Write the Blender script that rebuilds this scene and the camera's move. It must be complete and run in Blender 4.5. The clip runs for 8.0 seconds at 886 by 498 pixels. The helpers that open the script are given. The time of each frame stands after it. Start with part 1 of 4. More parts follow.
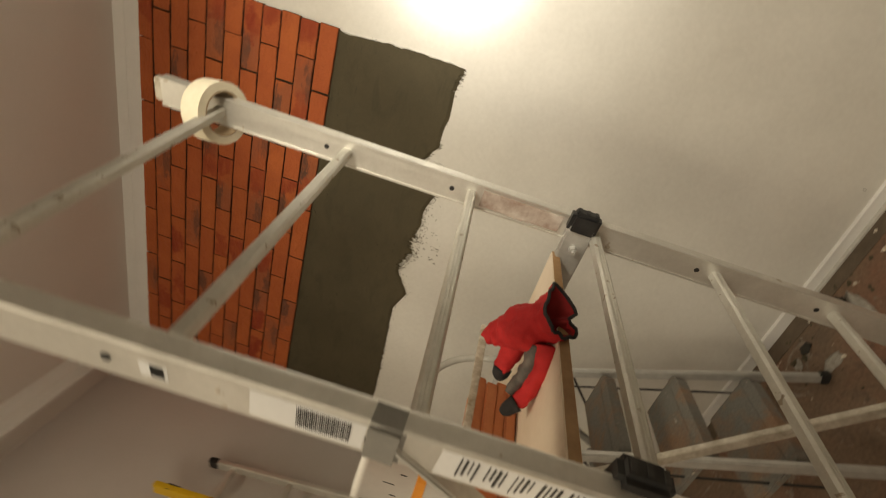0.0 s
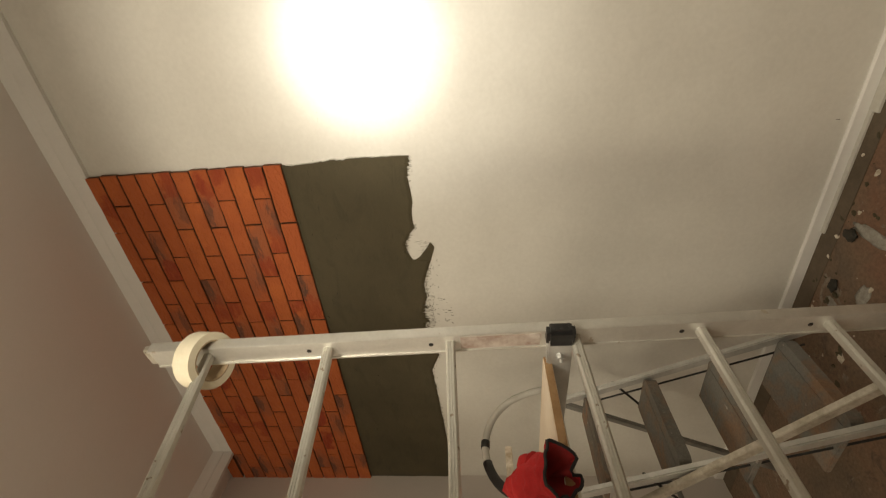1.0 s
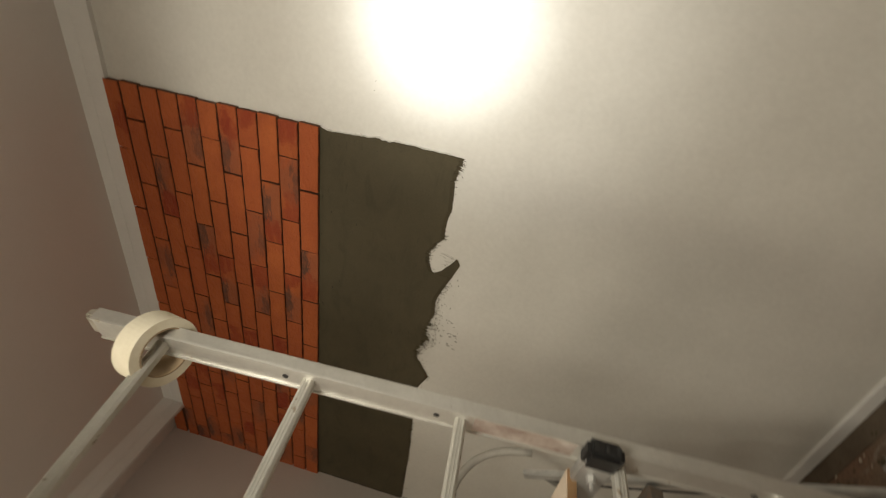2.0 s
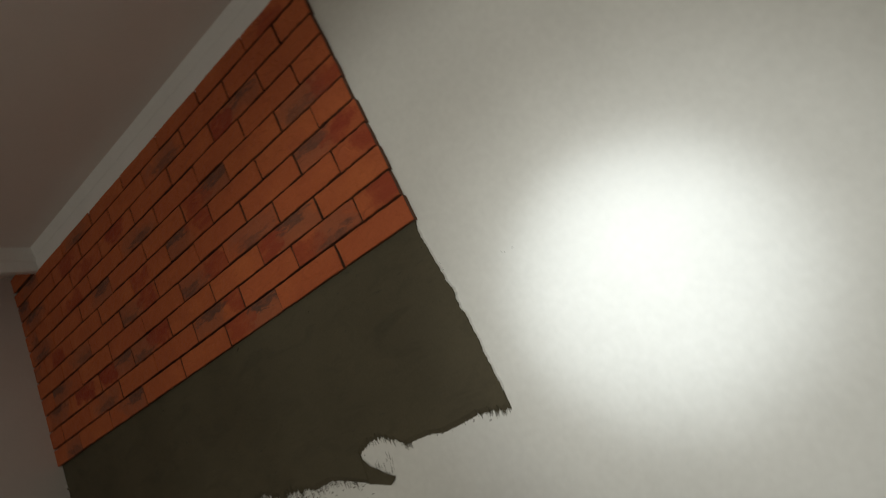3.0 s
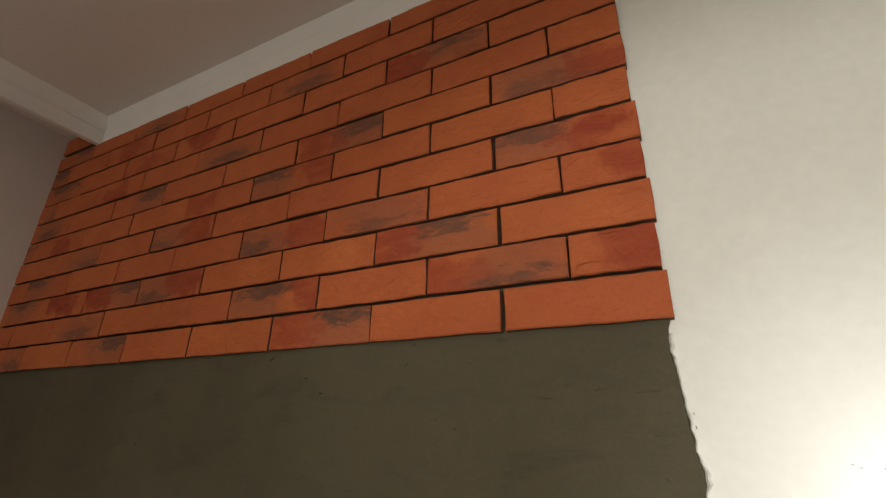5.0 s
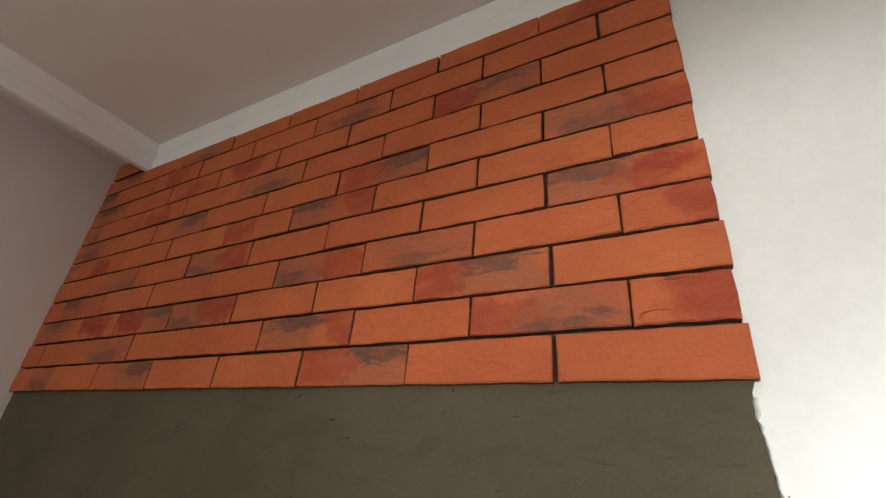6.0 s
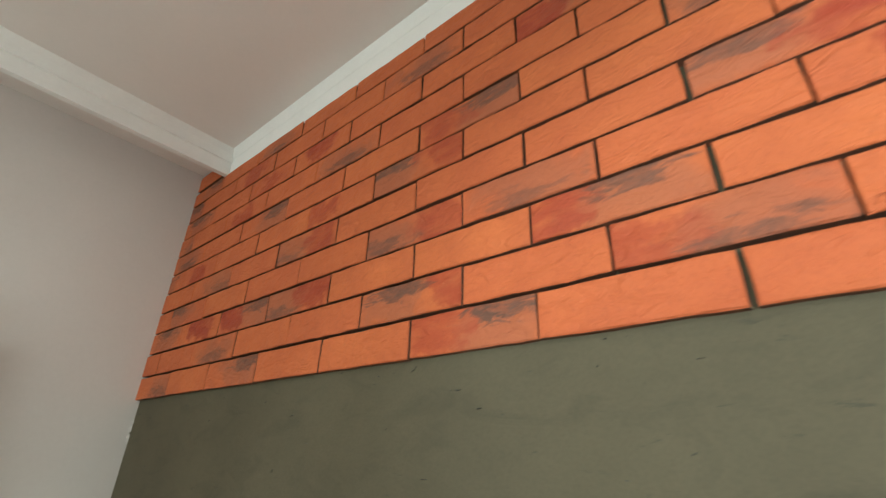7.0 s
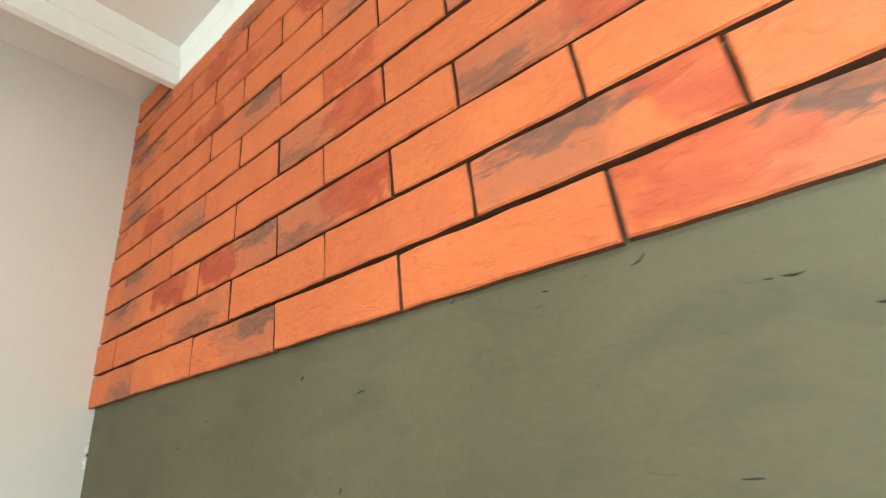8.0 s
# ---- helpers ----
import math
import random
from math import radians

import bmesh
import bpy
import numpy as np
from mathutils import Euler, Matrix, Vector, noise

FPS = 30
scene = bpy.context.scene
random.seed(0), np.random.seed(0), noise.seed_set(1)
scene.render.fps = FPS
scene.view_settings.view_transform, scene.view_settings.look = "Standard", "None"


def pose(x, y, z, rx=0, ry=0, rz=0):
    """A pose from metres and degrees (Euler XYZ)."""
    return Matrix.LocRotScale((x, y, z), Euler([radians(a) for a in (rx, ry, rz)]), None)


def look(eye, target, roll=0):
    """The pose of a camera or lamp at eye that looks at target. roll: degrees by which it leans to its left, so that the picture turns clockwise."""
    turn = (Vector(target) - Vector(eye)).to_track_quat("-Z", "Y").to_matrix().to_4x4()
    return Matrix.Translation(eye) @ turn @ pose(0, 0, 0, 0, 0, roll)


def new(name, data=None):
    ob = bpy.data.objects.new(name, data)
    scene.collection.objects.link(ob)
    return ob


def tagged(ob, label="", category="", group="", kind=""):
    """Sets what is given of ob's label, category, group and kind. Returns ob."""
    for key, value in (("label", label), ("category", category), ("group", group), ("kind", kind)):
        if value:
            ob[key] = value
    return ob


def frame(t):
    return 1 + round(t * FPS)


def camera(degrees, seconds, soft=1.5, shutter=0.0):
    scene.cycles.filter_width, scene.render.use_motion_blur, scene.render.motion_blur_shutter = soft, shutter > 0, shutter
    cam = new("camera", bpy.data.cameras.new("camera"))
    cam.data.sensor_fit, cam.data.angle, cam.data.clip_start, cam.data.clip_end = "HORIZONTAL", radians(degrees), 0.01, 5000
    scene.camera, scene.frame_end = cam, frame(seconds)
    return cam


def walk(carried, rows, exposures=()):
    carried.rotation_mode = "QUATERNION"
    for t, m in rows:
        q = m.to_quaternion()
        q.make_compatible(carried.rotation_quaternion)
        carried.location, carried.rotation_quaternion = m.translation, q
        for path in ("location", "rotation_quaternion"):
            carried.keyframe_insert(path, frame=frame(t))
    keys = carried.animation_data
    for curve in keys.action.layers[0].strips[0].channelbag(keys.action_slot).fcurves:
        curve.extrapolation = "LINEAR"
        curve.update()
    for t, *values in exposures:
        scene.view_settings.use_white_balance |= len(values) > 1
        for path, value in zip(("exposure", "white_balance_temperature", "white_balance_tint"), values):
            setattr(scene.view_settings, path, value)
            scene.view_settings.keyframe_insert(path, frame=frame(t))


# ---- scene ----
cam = camera(90.0, 8.0, soft=1.1, shutter=0.3)
PATH = [
    (0.0, 2.163, -1.721, 1.356, 97.20, 71.01, 33.51),
    (0.2, 2.317, -1.664, 1.353, 108.20, 78.43, 51.06),
    (0.5, 2.456, -1.603, 1.325, 157.86, 84.28, 103.62),
    (0.7, 2.493, -1.586, 1.302, 177.24, 84.47, 121.42),
    (1.0, 2.554, -1.560, 1.284, -155.23, 83.85, 145.93),
    (1.2, 2.567, -1.563, 1.270, -148.93, 83.50, 151.97),
    (2.3, 2.464, -1.179, 1.486, 103.15, 61.50, 40.47),
    (2.5, 2.432, -1.069, 1.563, 100.82, 51.69, 33.46),
    (2.7, 2.476, -0.951, 1.653, 100.94, 42.15, 31.44),
    (3.0, 2.465, -0.930, 1.714, 104.33, 26.25, 30.39),
    (3.5, 2.365, -0.831, 1.819, 106.24, 13.40, 27.09),
    (4.0, 2.239, -0.744, 1.883, 108.78, 2.89, 23.19),
    (4.5, 2.102, -0.675, 1.872, 111.44, 0.26, 26.11),
    (4.7, 2.028, -0.685, 1.898, 110.37, 0.37, 25.49),
    (5.8, 1.966, -0.643, 1.918, 116.84, -4.32, 27.73),
    (6.2, 1.915, -0.666, 1.921, 116.79, -4.25, 27.85),
    (6.5, 1.885, -0.676, 1.911, 116.04, -3.63, 30.30),
    (7.0, 1.800, -0.567, 1.893, 115.31, -1.22, 38.91),
    (7.2, 1.705, -0.535, 1.881, 114.33, -0.41, 40.55),
    (7.5, 1.572, -0.457, 1.870, 114.08, 1.77, 41.40),
    (8.0, 1.334, -0.379, 1.920, 111.71, 6.38, 37.37),
]
STOPS = [  # seconds, stops, kelvin, tint
    (0.0, -0.20, 7700, 9), (1.2, -0.32, 7650, 9), (2.5, -0.85, 6500, 7), (3.5, -1.4, 6100, 4), (4.0, -1.4, 6100, 4), (4.7, -0.6, 6550, 7),
    (5.8, 0.2, 6000, 9), (6.5, 0.52, 5700, 8), (6.8, 0.88, 5650, 3), (7.0, 1.20, 5400, -5), (7.5, 1.95, 5350, -8), (8.0, 2.18, 5350, -9)]
walk(cam, [(t, pose(x, y, z, rx, ry, rz)) for t, x, y, z, rx, ry, rz in PATH], STOPS)

# ---- world and light ----
ROOM_X, ROOM_Y, CEIL = 4.6, -3.8, 2.958
world = bpy.data.worlds.new("world")
scene.world = world
world.use_nodes = True
world.node_tree.nodes["Background"].inputs[0].default_value = (0.55, 0.62, 0.72, 1)
world.node_tree.nodes["Background"].inputs[1].default_value = 0.3


def lamp(name, kind, m, energy, colour, **more):
    data = bpy.data.lights.new(name, kind)
    data.energy, data.color = energy, colour
    if kind == "SPOT":
        data.spot_size, data.spot_blend, data.shadow_soft_size = more["size"], more["blend"], more["soft"]
    if kind == "AREA":
        data.shape, data.size, data.size_y = "RECTANGLE", more["w"], more["h"]
    if kind == "POINT":
        data.shadow_soft_size = more["soft"]
    ob = new(name, data)
    ob.matrix_world = m
    return ob


# the work lamp's beam on the bare wall, with its narrow core and its wide spill
LAMP_AT = Vector((2.50, -1.55, 1.95))
lamp("work_lamp_core", "SPOT", look(LAMP_AT, (2.40, 0.0, 1.68)), 142, (0.955, 0.985, 1.0), size=radians(25), blend=1.0, soft=0.05)
lamp("work_lamp_beam", "SPOT", look(LAMP_AT, (2.42, 0.0, 1.58)), 72, (0.99, 0.98, 0.945), size=radians(48), blend=1.0, soft=0.08)
lamp("work_lamp_spill", "SPOT", look(LAMP_AT, (2.32, 0.0, 1.36)), 47, (1.0, 0.955, 0.86), size=radians(89), blend=0.15, soft=0.16)
# unseen fill lamps, added: a strip under the ceiling behind the camera, and a panel at the wall there
lamp("ceiling_fill_light", "AREA", pose(1.72, -2.25, CEIL - 0.03), 20, (1.0, 0.92, 0.76), w=0.16, h=1.2)
lamp("rear_fill_light", "AREA", look((1.5, ROOM_Y + 0.02, 1.9), (1.3, 0, 1.7)), 26, (1.0, 0.91, 0.77), w=1.5, h=1.1)


# ---- materials ----
def material(name, rough=0.6, metal=0.0):
    m = bpy.data.materials.new(name)
    m.use_nodes = True
    nt = m.node_tree
    b = nt.nodes["Principled BSDF"]
    b.inputs["Roughness"].default_value, b.inputs["Metallic"].default_value = rough, metal
    return m, nt, b


def node(nt, kind, **inputs):
    n = nt.nodes.new(kind)
    for k, v in inputs.items():
        n.inputs[k.replace("_", " ")].default_value = v
    return n


def noise_at(nt, scale, detail=4.0, rough=0.6, vec=None, dist=0.0):
    n = node(nt, "ShaderNodeTexNoise", Scale=scale, Detail=detail, Roughness=rough, Distortion=dist)
    if vec is None:
        vec = nt.nodes.new("ShaderNodeTexCoord").outputs["Object"]
    nt.links.new(vec, n.inputs["Vector"])
    return n.outputs["Fac"]


def ramp(nt, fac, stops):
    r = nt.nodes.new("ShaderNodeValToRGB")
    e = r.color_ramp.elements
    while len(e) < len(stops):
        e.new(0.5)
    for el, (p, c) in zip(e, stops):
        el.position, el.color = p, (*c, 1) if len(c) == 3 else c
    nt.links.new(fac, r.inputs["Fac"])
    return r.outputs["Color"]


def mix(nt, fac, a, b, how="MIX"):
    n = nt.nodes.new("ShaderNodeMix")
    n.data_type, n.blend_type = "RGBA", how
    for sock, v in ((n.inputs[0], fac), (n.inputs[6], a), (n.inputs[7], b)):
        if isinstance(v, bpy.types.NodeSocket):
            nt.links.new(v, sock)
        elif isinstance(v, tuple):
            sock.default_value = (*v, 1)
        else:
            sock.default_value = v
    return n.outputs[2]


def calc(nt, op, a, b=0.0, clamp=False):
    n = nt.nodes.new("ShaderNodeMath")
    n.operation, n.use_clamp = op, clamp
    for sock, v in ((n.inputs[0], a), (n.inputs[1], b)):
        if isinstance(v, bpy.types.NodeSocket):
            nt.links.new(v, sock)
        else:
            sock.default_value = v
    return n.outputs[0]


def bump(nt, b, height, strength, distance):
    n = node(nt, "ShaderNodeBump", Strength=strength, Distance=distance)
    nt.links.new(height, n.inputs["Height"])
    nt.links.new(n.outputs[0], b.inputs["Normal"])


def plain(name, lo, hi, scale=8.0, rough=0.6, metal=0.0, bumpy=0.15, dist=0.002, fine=90.0):
    """A surface whose colour wanders between two tones, with fine relief."""
    m, nt, b = material(name, rough, metal)
    big, small = noise_at(nt, scale, 5), noise_at(nt, fine, 4)
    f = calc(nt, "ADD", calc(nt, "MULTIPLY", big, 0.7), calc(nt, "MULTIPLY", small, 0.3))
    nt.links.new(ramp(nt, f, [(0.35, lo), (0.65, hi)]), b.inputs["Base Color"])
    nt.links.new(calc(nt, "ADD", calc(nt, "MULTIPLY", small, 0.25), rough - 0.12, True), b.inputs["Roughness"])
    bump(nt, b, small, bumpy, dist)
    return m


def spattered(name, base, worn, spot, scale=4.0, rough=0.6, metal=0.0, much=0.66):
    """A worn surface with rubbed patches and blobs of dried plaster."""
    m, nt, b = material(name, rough, metal)
    big, small = noise_at(nt, scale, 6, 0.62, None, 0.6), noise_at(nt, scale * 14, 5, 0.7)
    blob = noise_at(nt, scale * 5, 3, 0.5, None, 0.3)
    c = ramp(nt, big, [(0.46, base), (0.66, worn)])
    c = mix(nt, 0.6, c, ramp(nt, small, [(0.3, (0.6, 0.6, 0.6) if not metal else (0.88, 0.88, 0.87)), (0.62, (1.1, 1.1, 1.1) if not metal else (1.0, 1.0, 1.0))]), "MULTIPLY")
    f = ramp(nt, blob, [(much, (0, 0, 0)), (much + 0.03, (1, 1, 1))])
    nt.links.new(mix(nt, f, c, spot), b.inputs["Base Color"])
    if metal:
        nt.links.new(calc(nt, "MULTIPLY", calc(nt, "SUBTRACT", 1.0, f), metal), b.inputs["Metallic"])
    bump(nt, b, calc(nt, "ADD", small, f), 0.35, 0.002)
    return m


M_WALL = plain("white_plaster", (0.69, 0.68, 0.64), (0.80, 0.79, 0.75), 1.7, 0.5, bumpy=0.08, dist=0.001, fine=60)
M_LEFT = plain("grey_plaster", (0.63, 0.590, 0.568), (0.68, 0.640, 0.618), 2.0, 0.7, bumpy=0.08, dist=0.001, fine=70)
M_CEIL = plain("ceiling_paint", (0.76, 0.72, 0.695), (0.80, 0.76, 0.735), 1.5, 0.8, bumpy=0.05, dist=0.001, fine=80)
M_CORNICE = plain("cornice_white", (0.80, 0.80, 0.79), (0.86, 0.86, 0.85), 6, 0.5, bumpy=0.05, dist=0.001)
M_ALU = spattered("aluminium", (0.70, 0.69, 0.65), (0.80, 0.79, 0.75), (0.50, 0.44, 0.36), 6.0, 0.38, 0.6, 0.71)
M_TAPE = plain("masking_tape", (0.78, 0.72, 0.56), (0.86, 0.80, 0.65), 30, 0.6, bumpy=0.1)
M_CARD = plain("cardboard_core", (0.35, 0.26, 0.16), (0.42, 0.31, 0.2), 40, 0.8)
M_ALU_WORN = plain("aluminium_worn", (0.42, 0.38, 0.31), (0.74, 0.71, 0.64), 22, 0.5, 0.5, bumpy=0.3, dist=0.001, fine=90)
M_STEEL = plain("zinc_steel", (0.50, 0.51, 0.50), (0.66, 0.66, 0.64), 18, 0.45, 0.55, bumpy=0.12, dist=0.0006)
M_STEEL_DARK = plain("grey_painted_steel", (0.20, 0.20, 0.19), (0.30, 0.29, 0.27), 16, 0.55, 0.2, bumpy=0.15)
M_TREAD = spattered("worn_grey_tread", (0.205, 0.200, 0.185), (0.290, 0.180, 0.115), (0.42, 0.39, 0.34), 7.0, 0.65, 0.0, 0.70)
M_TREADWOOD = spattered("rusty_tread", (0.18, 0.16, 0.135), (0.32, 0.175, 0.10), (0.40, 0.37, 0.32), 8.0, 0.7, 0.0, 0.70)
M_RUNG = spattered("spattered_rung", (0.66, 0.65, 0.60), (0.76, 0.75, 0.70), (0.36, 0.30, 0.23), 9.0, 0.45, 0.45, 0.66)
# dark adhesive of the floor lumps; on trowel marks it paints the nicks' shade
M_LUMP_NICK_SHADE = plain("dark_lumps_and_nick_shade", (0.022, 0.020, 0.015), (0.040, 0.036, 0.027), 40, 0.7, bumpy=0.3)
M_SPLAT = plain("dried_plaster", (0.27, 0.25, 0.22), (0.44, 0.42, 0.38), 30, 0.85, bumpy=0.4, fine=120)
M_BARE = plain("bare_concrete", (0.100, 0.076, 0.054), (0.165, 0.126, 0.090), 9, 0.85, bumpy=0.4, fine=110)
M_RESIDUE = plain("label_residue", (0.30, 0.20, 0.16), (0.68, 0.63, 0.58), 16, 0.6, bumpy=0.2, fine=60)
M_PAPER = plain("sticker_paper", (0.70, 0.72, 0.74), (0.80, 0.81, 0.82), 12, 0.5)
M_INK = plain("black_ink", (0.02, 0.02, 0.02), (0.05, 0.05, 0.05), 30, 0.6)
M_PINE = plain("pale_plywood", (0.66, 0.55, 0.43), (0.76, 0.66, 0.54), 5, 0.65, bumpy=0.15, fine=50)
M_PINE_EDGE = plain("plywood_edge", (0.30, 0.17, 0.08), (0.42, 0.26, 0.13), 20, 0.75)
M_SPLATTER = plain("spattered_wood", (0.40, 0.32, 0.22), (0.80, 0.76, 0.68), 45, 0.8, bumpy=0.4, fine=120)
M_TUB = plain("white_plastic", (0.74, 0.73, 0.70), (0.82, 0.81, 0.78), 6, 0.4)
M_PALE = plain("pale_grey_plastic", (0.55, 0.54, 0.50), (0.66, 0.65, 0.61), 20, 0.5, bumpy=0.1)
M_SLIP = plain("raw_brick_slip", (0.58, 0.180, 0.070), (0.68, 0.250, 0.105), 14, 0.75, bumpy=0.35, fine=120)
M_ORANGE = plain("orange_print", (0.75, 0.28, 0.03), (0.80, 0.32, 0.04), 20, 0.5)
M_RED = plain("red_fabric", (0.42, 0.010, 0.014), (0.60, 0.022, 0.026), 28, 0.8, bumpy=0.5, dist=0.002, fine=300)
M_LINING = plain("dark_red_lining", (0.20, 0.008, 0.010), (0.30, 0.014, 0.016), 28, 0.9)
M_GREYRUB = plain("grey_rubber", (0.07, 0.062, 0.058), (0.17, 0.145, 0.13), 40, 0.7, bumpy=0.4)
M_BLACKCLOTH = plain("black_cloth", (0.012, 0.011, 0.012), (0.03, 0.028, 0.03), 40, 0.85)
M_YELLOW = plain("yellow_paint", (0.70, 0.44, 0.02), (0.78, 0.50, 0.03), 10, 0.45)
M_BLACK = plain("black_plastic", (0.012, 0.012, 0.013), (0.03, 0.03, 0.03), 30, 0.45)


def brick_material():
    m, nt, b = material("brick_slip", 0.75)
    info = nt.nodes.new("ShaderNodeObjectInfo")
    tc = nt.nodes.new("ShaderNodeTexCoord").outputs["Object"]
    spread = nt.nodes.new("ShaderNodeCombineXYZ")
    for i, k in enumerate((37.0, 53.0, 71.0)):
        nt.links.new(calc(nt, "MULTIPLY", info.outputs["Random"], k), spread.inputs[i])
    shift = nt.nodes.new("ShaderNodeVectorMath")
    nt.links.new(tc, shift.inputs[0])
    nt.links.new(spread.outputs[0], shift.inputs[1])
    p = shift.outputs[0]
    squash = nt.nodes.new("ShaderNodeMapping")
    squash.inputs["Scale"].default_value = (1.0, 1.0, 3.2)
    squash.inputs["Rotation"].default_value = (0.0, 0.16, 0.0)
    nt.links.new(p, squash.inputs[0])
    xyz = nt.nodes.new("ShaderNodeSeparateXYZ")
    nt.links.new(tc, xyz.inputs[0])
    tint = nt.nodes.new("ShaderNodeSeparateColor")
    nt.links.new(info.outputs["Color"], tint.inputs[0])
    broad, patchy = noise_at(nt, 9, 5, 0.6, p), noise_at(nt, 12, 7, 0.62, squash.outputs[0], 0.9)
    blot, fine = noise_at(nt, 20, 7, 0.66, p, 0.4), noise_at(nt, 150, 6, 0.75, p)
    layers = noise_at(nt, 30, 7, 0.7, squash.outputs[0], 0.5)
    base = ramp(nt, broad, [(0.3, (0.430, 0.100, 0.028)), (0.5, (0.485, 0.118, 0.031)), (0.75, (0.545, 0.142, 0.037))])
    base = mix(nt, calc(nt, "MULTIPLY", info.outputs["Random"], 0.4), base, (0.405, 0.080, 0.026))
    # stains lie where the object's colour says, counted along the brick: soot in red, dark firing in green
    hash_a = calc(nt, "SUBTRACT", calc(nt, "FRACT", calc(nt, "MULTIPLY", info.outputs["Random"], 61.7)), 0.5)
    hash_b = calc(nt, "SUBTRACT", calc(nt, "FRACT", calc(nt, "MULTIPLY", info.outputs["Random"], 173.3)), 0.5)

    def stain(where, rx, rz, drift, field, ragged, stops):
        x0 = calc(nt, "MULTIPLY", calc(nt, "SUBTRACT", where, 0.5), 0.235)
        dx = calc(nt, "DIVIDE", calc(nt, "SUBTRACT", xyz.outputs[0], x0), rx)
        dz = calc(nt, "DIVIDE", calc(nt, "SUBTRACT", xyz.outputs[2], calc(nt, "MULTIPLY", drift, 0.034)), rz)
        d = calc(nt, "SQRT", calc(nt, "ADD", calc(nt, "MULTIPLY", dx, dx), calc(nt, "MULTIPLY", dz, dz)))
        f = calc(nt, "SUBTRACT", 1.0, calc(nt, "ADD", d, calc(nt, "MULTIPLY", calc(nt, "SUBTRACT", field, 0.5), ragged)))
        f = ramp(nt, calc(nt, "ADD", f, 0.5), stops)
        return calc(nt, "MULTIPLY", f, calc(nt, "GREATER_THAN", where, 0.02))

    wisp = noise_at(nt, 17, 7, 0.68, squash.outputs[0], 0.6)
    cloud = noise_at(nt, 15, 5, 0.55, p, 0.3)
    soft = [(0.18, (0, 0, 0)), (0.50, (0.30, 0.30, 0.30)), (0.70, (0.80, 0.80, 0.80)), (1.1, (1, 1, 1))]
    red = stain(tint.outputs[1], 0.062, 0.042, hash_a, cloud, 3.4, [(0.26, (0, 0, 0)), (0.46, (0.40, 0.40, 0.40)), (0.62, (0.85, 0.85, 0.85)), (1.0, (1, 1, 1))])
    haze = stain(tint.outputs[0], 0.105, 0.052, hash_b, cloud, 2.4, soft)
    edge_at = calc(nt, "MULTIPLY", calc(nt, "SIGN", hash_a), 0.62)
    soot = stain(tint.outputs[0], 0.070, 0.018, edge_at, wisp, 5.0, [(0.32, (0, 0, 0)), (0.58, (0.5, 0.5, 0.5)), (0.85, (1, 1, 1))])
    base = mix(nt, calc(nt, "MULTIPLY", haze, 0.55), base, (0.275, 0.092, 0.046))
    red = calc(nt, "MULTIPLY", red, ramp(nt, patchy, [(0.32, (0.45, 0.45, 0.45)), (0.55, (1, 1, 1))]))
    weak = calc(nt, "ADD", calc(nt, "MULTIPLY", hash_b, 0.4), 0.82)
    base = mix(nt, calc(nt, "MULTIPLY", red, weak), base, (0.290, 0.034, 0.009))
    soot = calc(nt, "MULTIPLY", soot, ramp(nt, layers, [(0.34, (0.5, 0.5, 0.5)), (0.58, (1, 1, 1))]))
    base = mix(nt, calc(nt, "MULTIPLY", soot, calc(nt, "ADD", calc(nt, "MULTIPLY", hash_a, 0.4), 0.68)), base, (0.085, 0.046, 0.033))
    drawn = nt.nodes.new("ShaderNodeMapping")
    drawn.inputs["Scale"].default_value = (1.0, 1.0, 2.4)
    drawn.inputs["Rotation"].default_value = (0.0, 0.5, 0.0)
    nt.links.new(p, drawn.inputs[0])
    contour = noise_at(nt, 9, 2.5, 0.5, drawn.outputs[0], 0.2)
    crease = ramp(nt, calc(nt, "ABSOLUTE", calc(nt, "SUBTRACT", contour, 0.53)), [(0.0, (1, 1, 1)), (0.010, (0, 0, 0))])
    crease = calc(nt, "MULTIPLY", crease, ramp(nt, broad, [(0.44, (0, 0, 0)), (0.56, (1, 1, 1))]))
    line = calc(nt, "MULTIPLY", crease, calc(nt, "MAXIMUM", tint.outputs[2], ramp(nt, blot, [(0.55, (0, 0, 0)), (0.66, (0.35, 0.35, 0.35))])))
    base = mix(nt, calc(nt, "MULTIPLY", calc(nt, "MULTIPLY", line, line), 0.55), base, (0.22, 0.045, 0.022))
    base = mix(nt, 0.28, base, ramp(nt, fine, [(0.28, (0.42, 0.40, 0.40)), (0.50, (0.95, 0.95, 0.95)), (0.75, (1.08, 1.1, 1.12))]), "MULTIPLY")
    pale = ramp(nt, calc(nt, "MULTIPLY", fine, blot), [(0.40, (0, 0, 0)), (0.47, (1, 1, 1))])
    base = mix(nt, calc(nt, "MULTIPLY", pale, 0.35), base, (0.62, 0.32, 0.18))
    nt.links.new(base, b.inputs["Base Color"])
    ripple = nt.nodes.new("ShaderNodeMapping")
    ripple.inputs["Scale"].default_value = (1.0, 1.0, 1.7)
    ripple.inputs["Rotation"].default_value = (0.0, -0.6, 0.0)
    nt.links.new(p, ripple.inputs[0])
    waves = noise_at(nt, 27, 4, 0.52, ripple.outputs[0], 0.7)
    pits = ramp(nt, noise_at(nt, 85, 3, 0.5, ripple.outputs[0], 0.4), [(0.60, (0, 0, 0)), (0.70, (1, 1, 1))])
    h = calc(nt, "ADD", calc(nt, "MULTIPLY", fine, 0.07), calc(nt, "SUBTRACT", calc(nt, "MULTIPLY", layers, 0.25), calc(nt, "MULTIPLY", line, 0.45)))
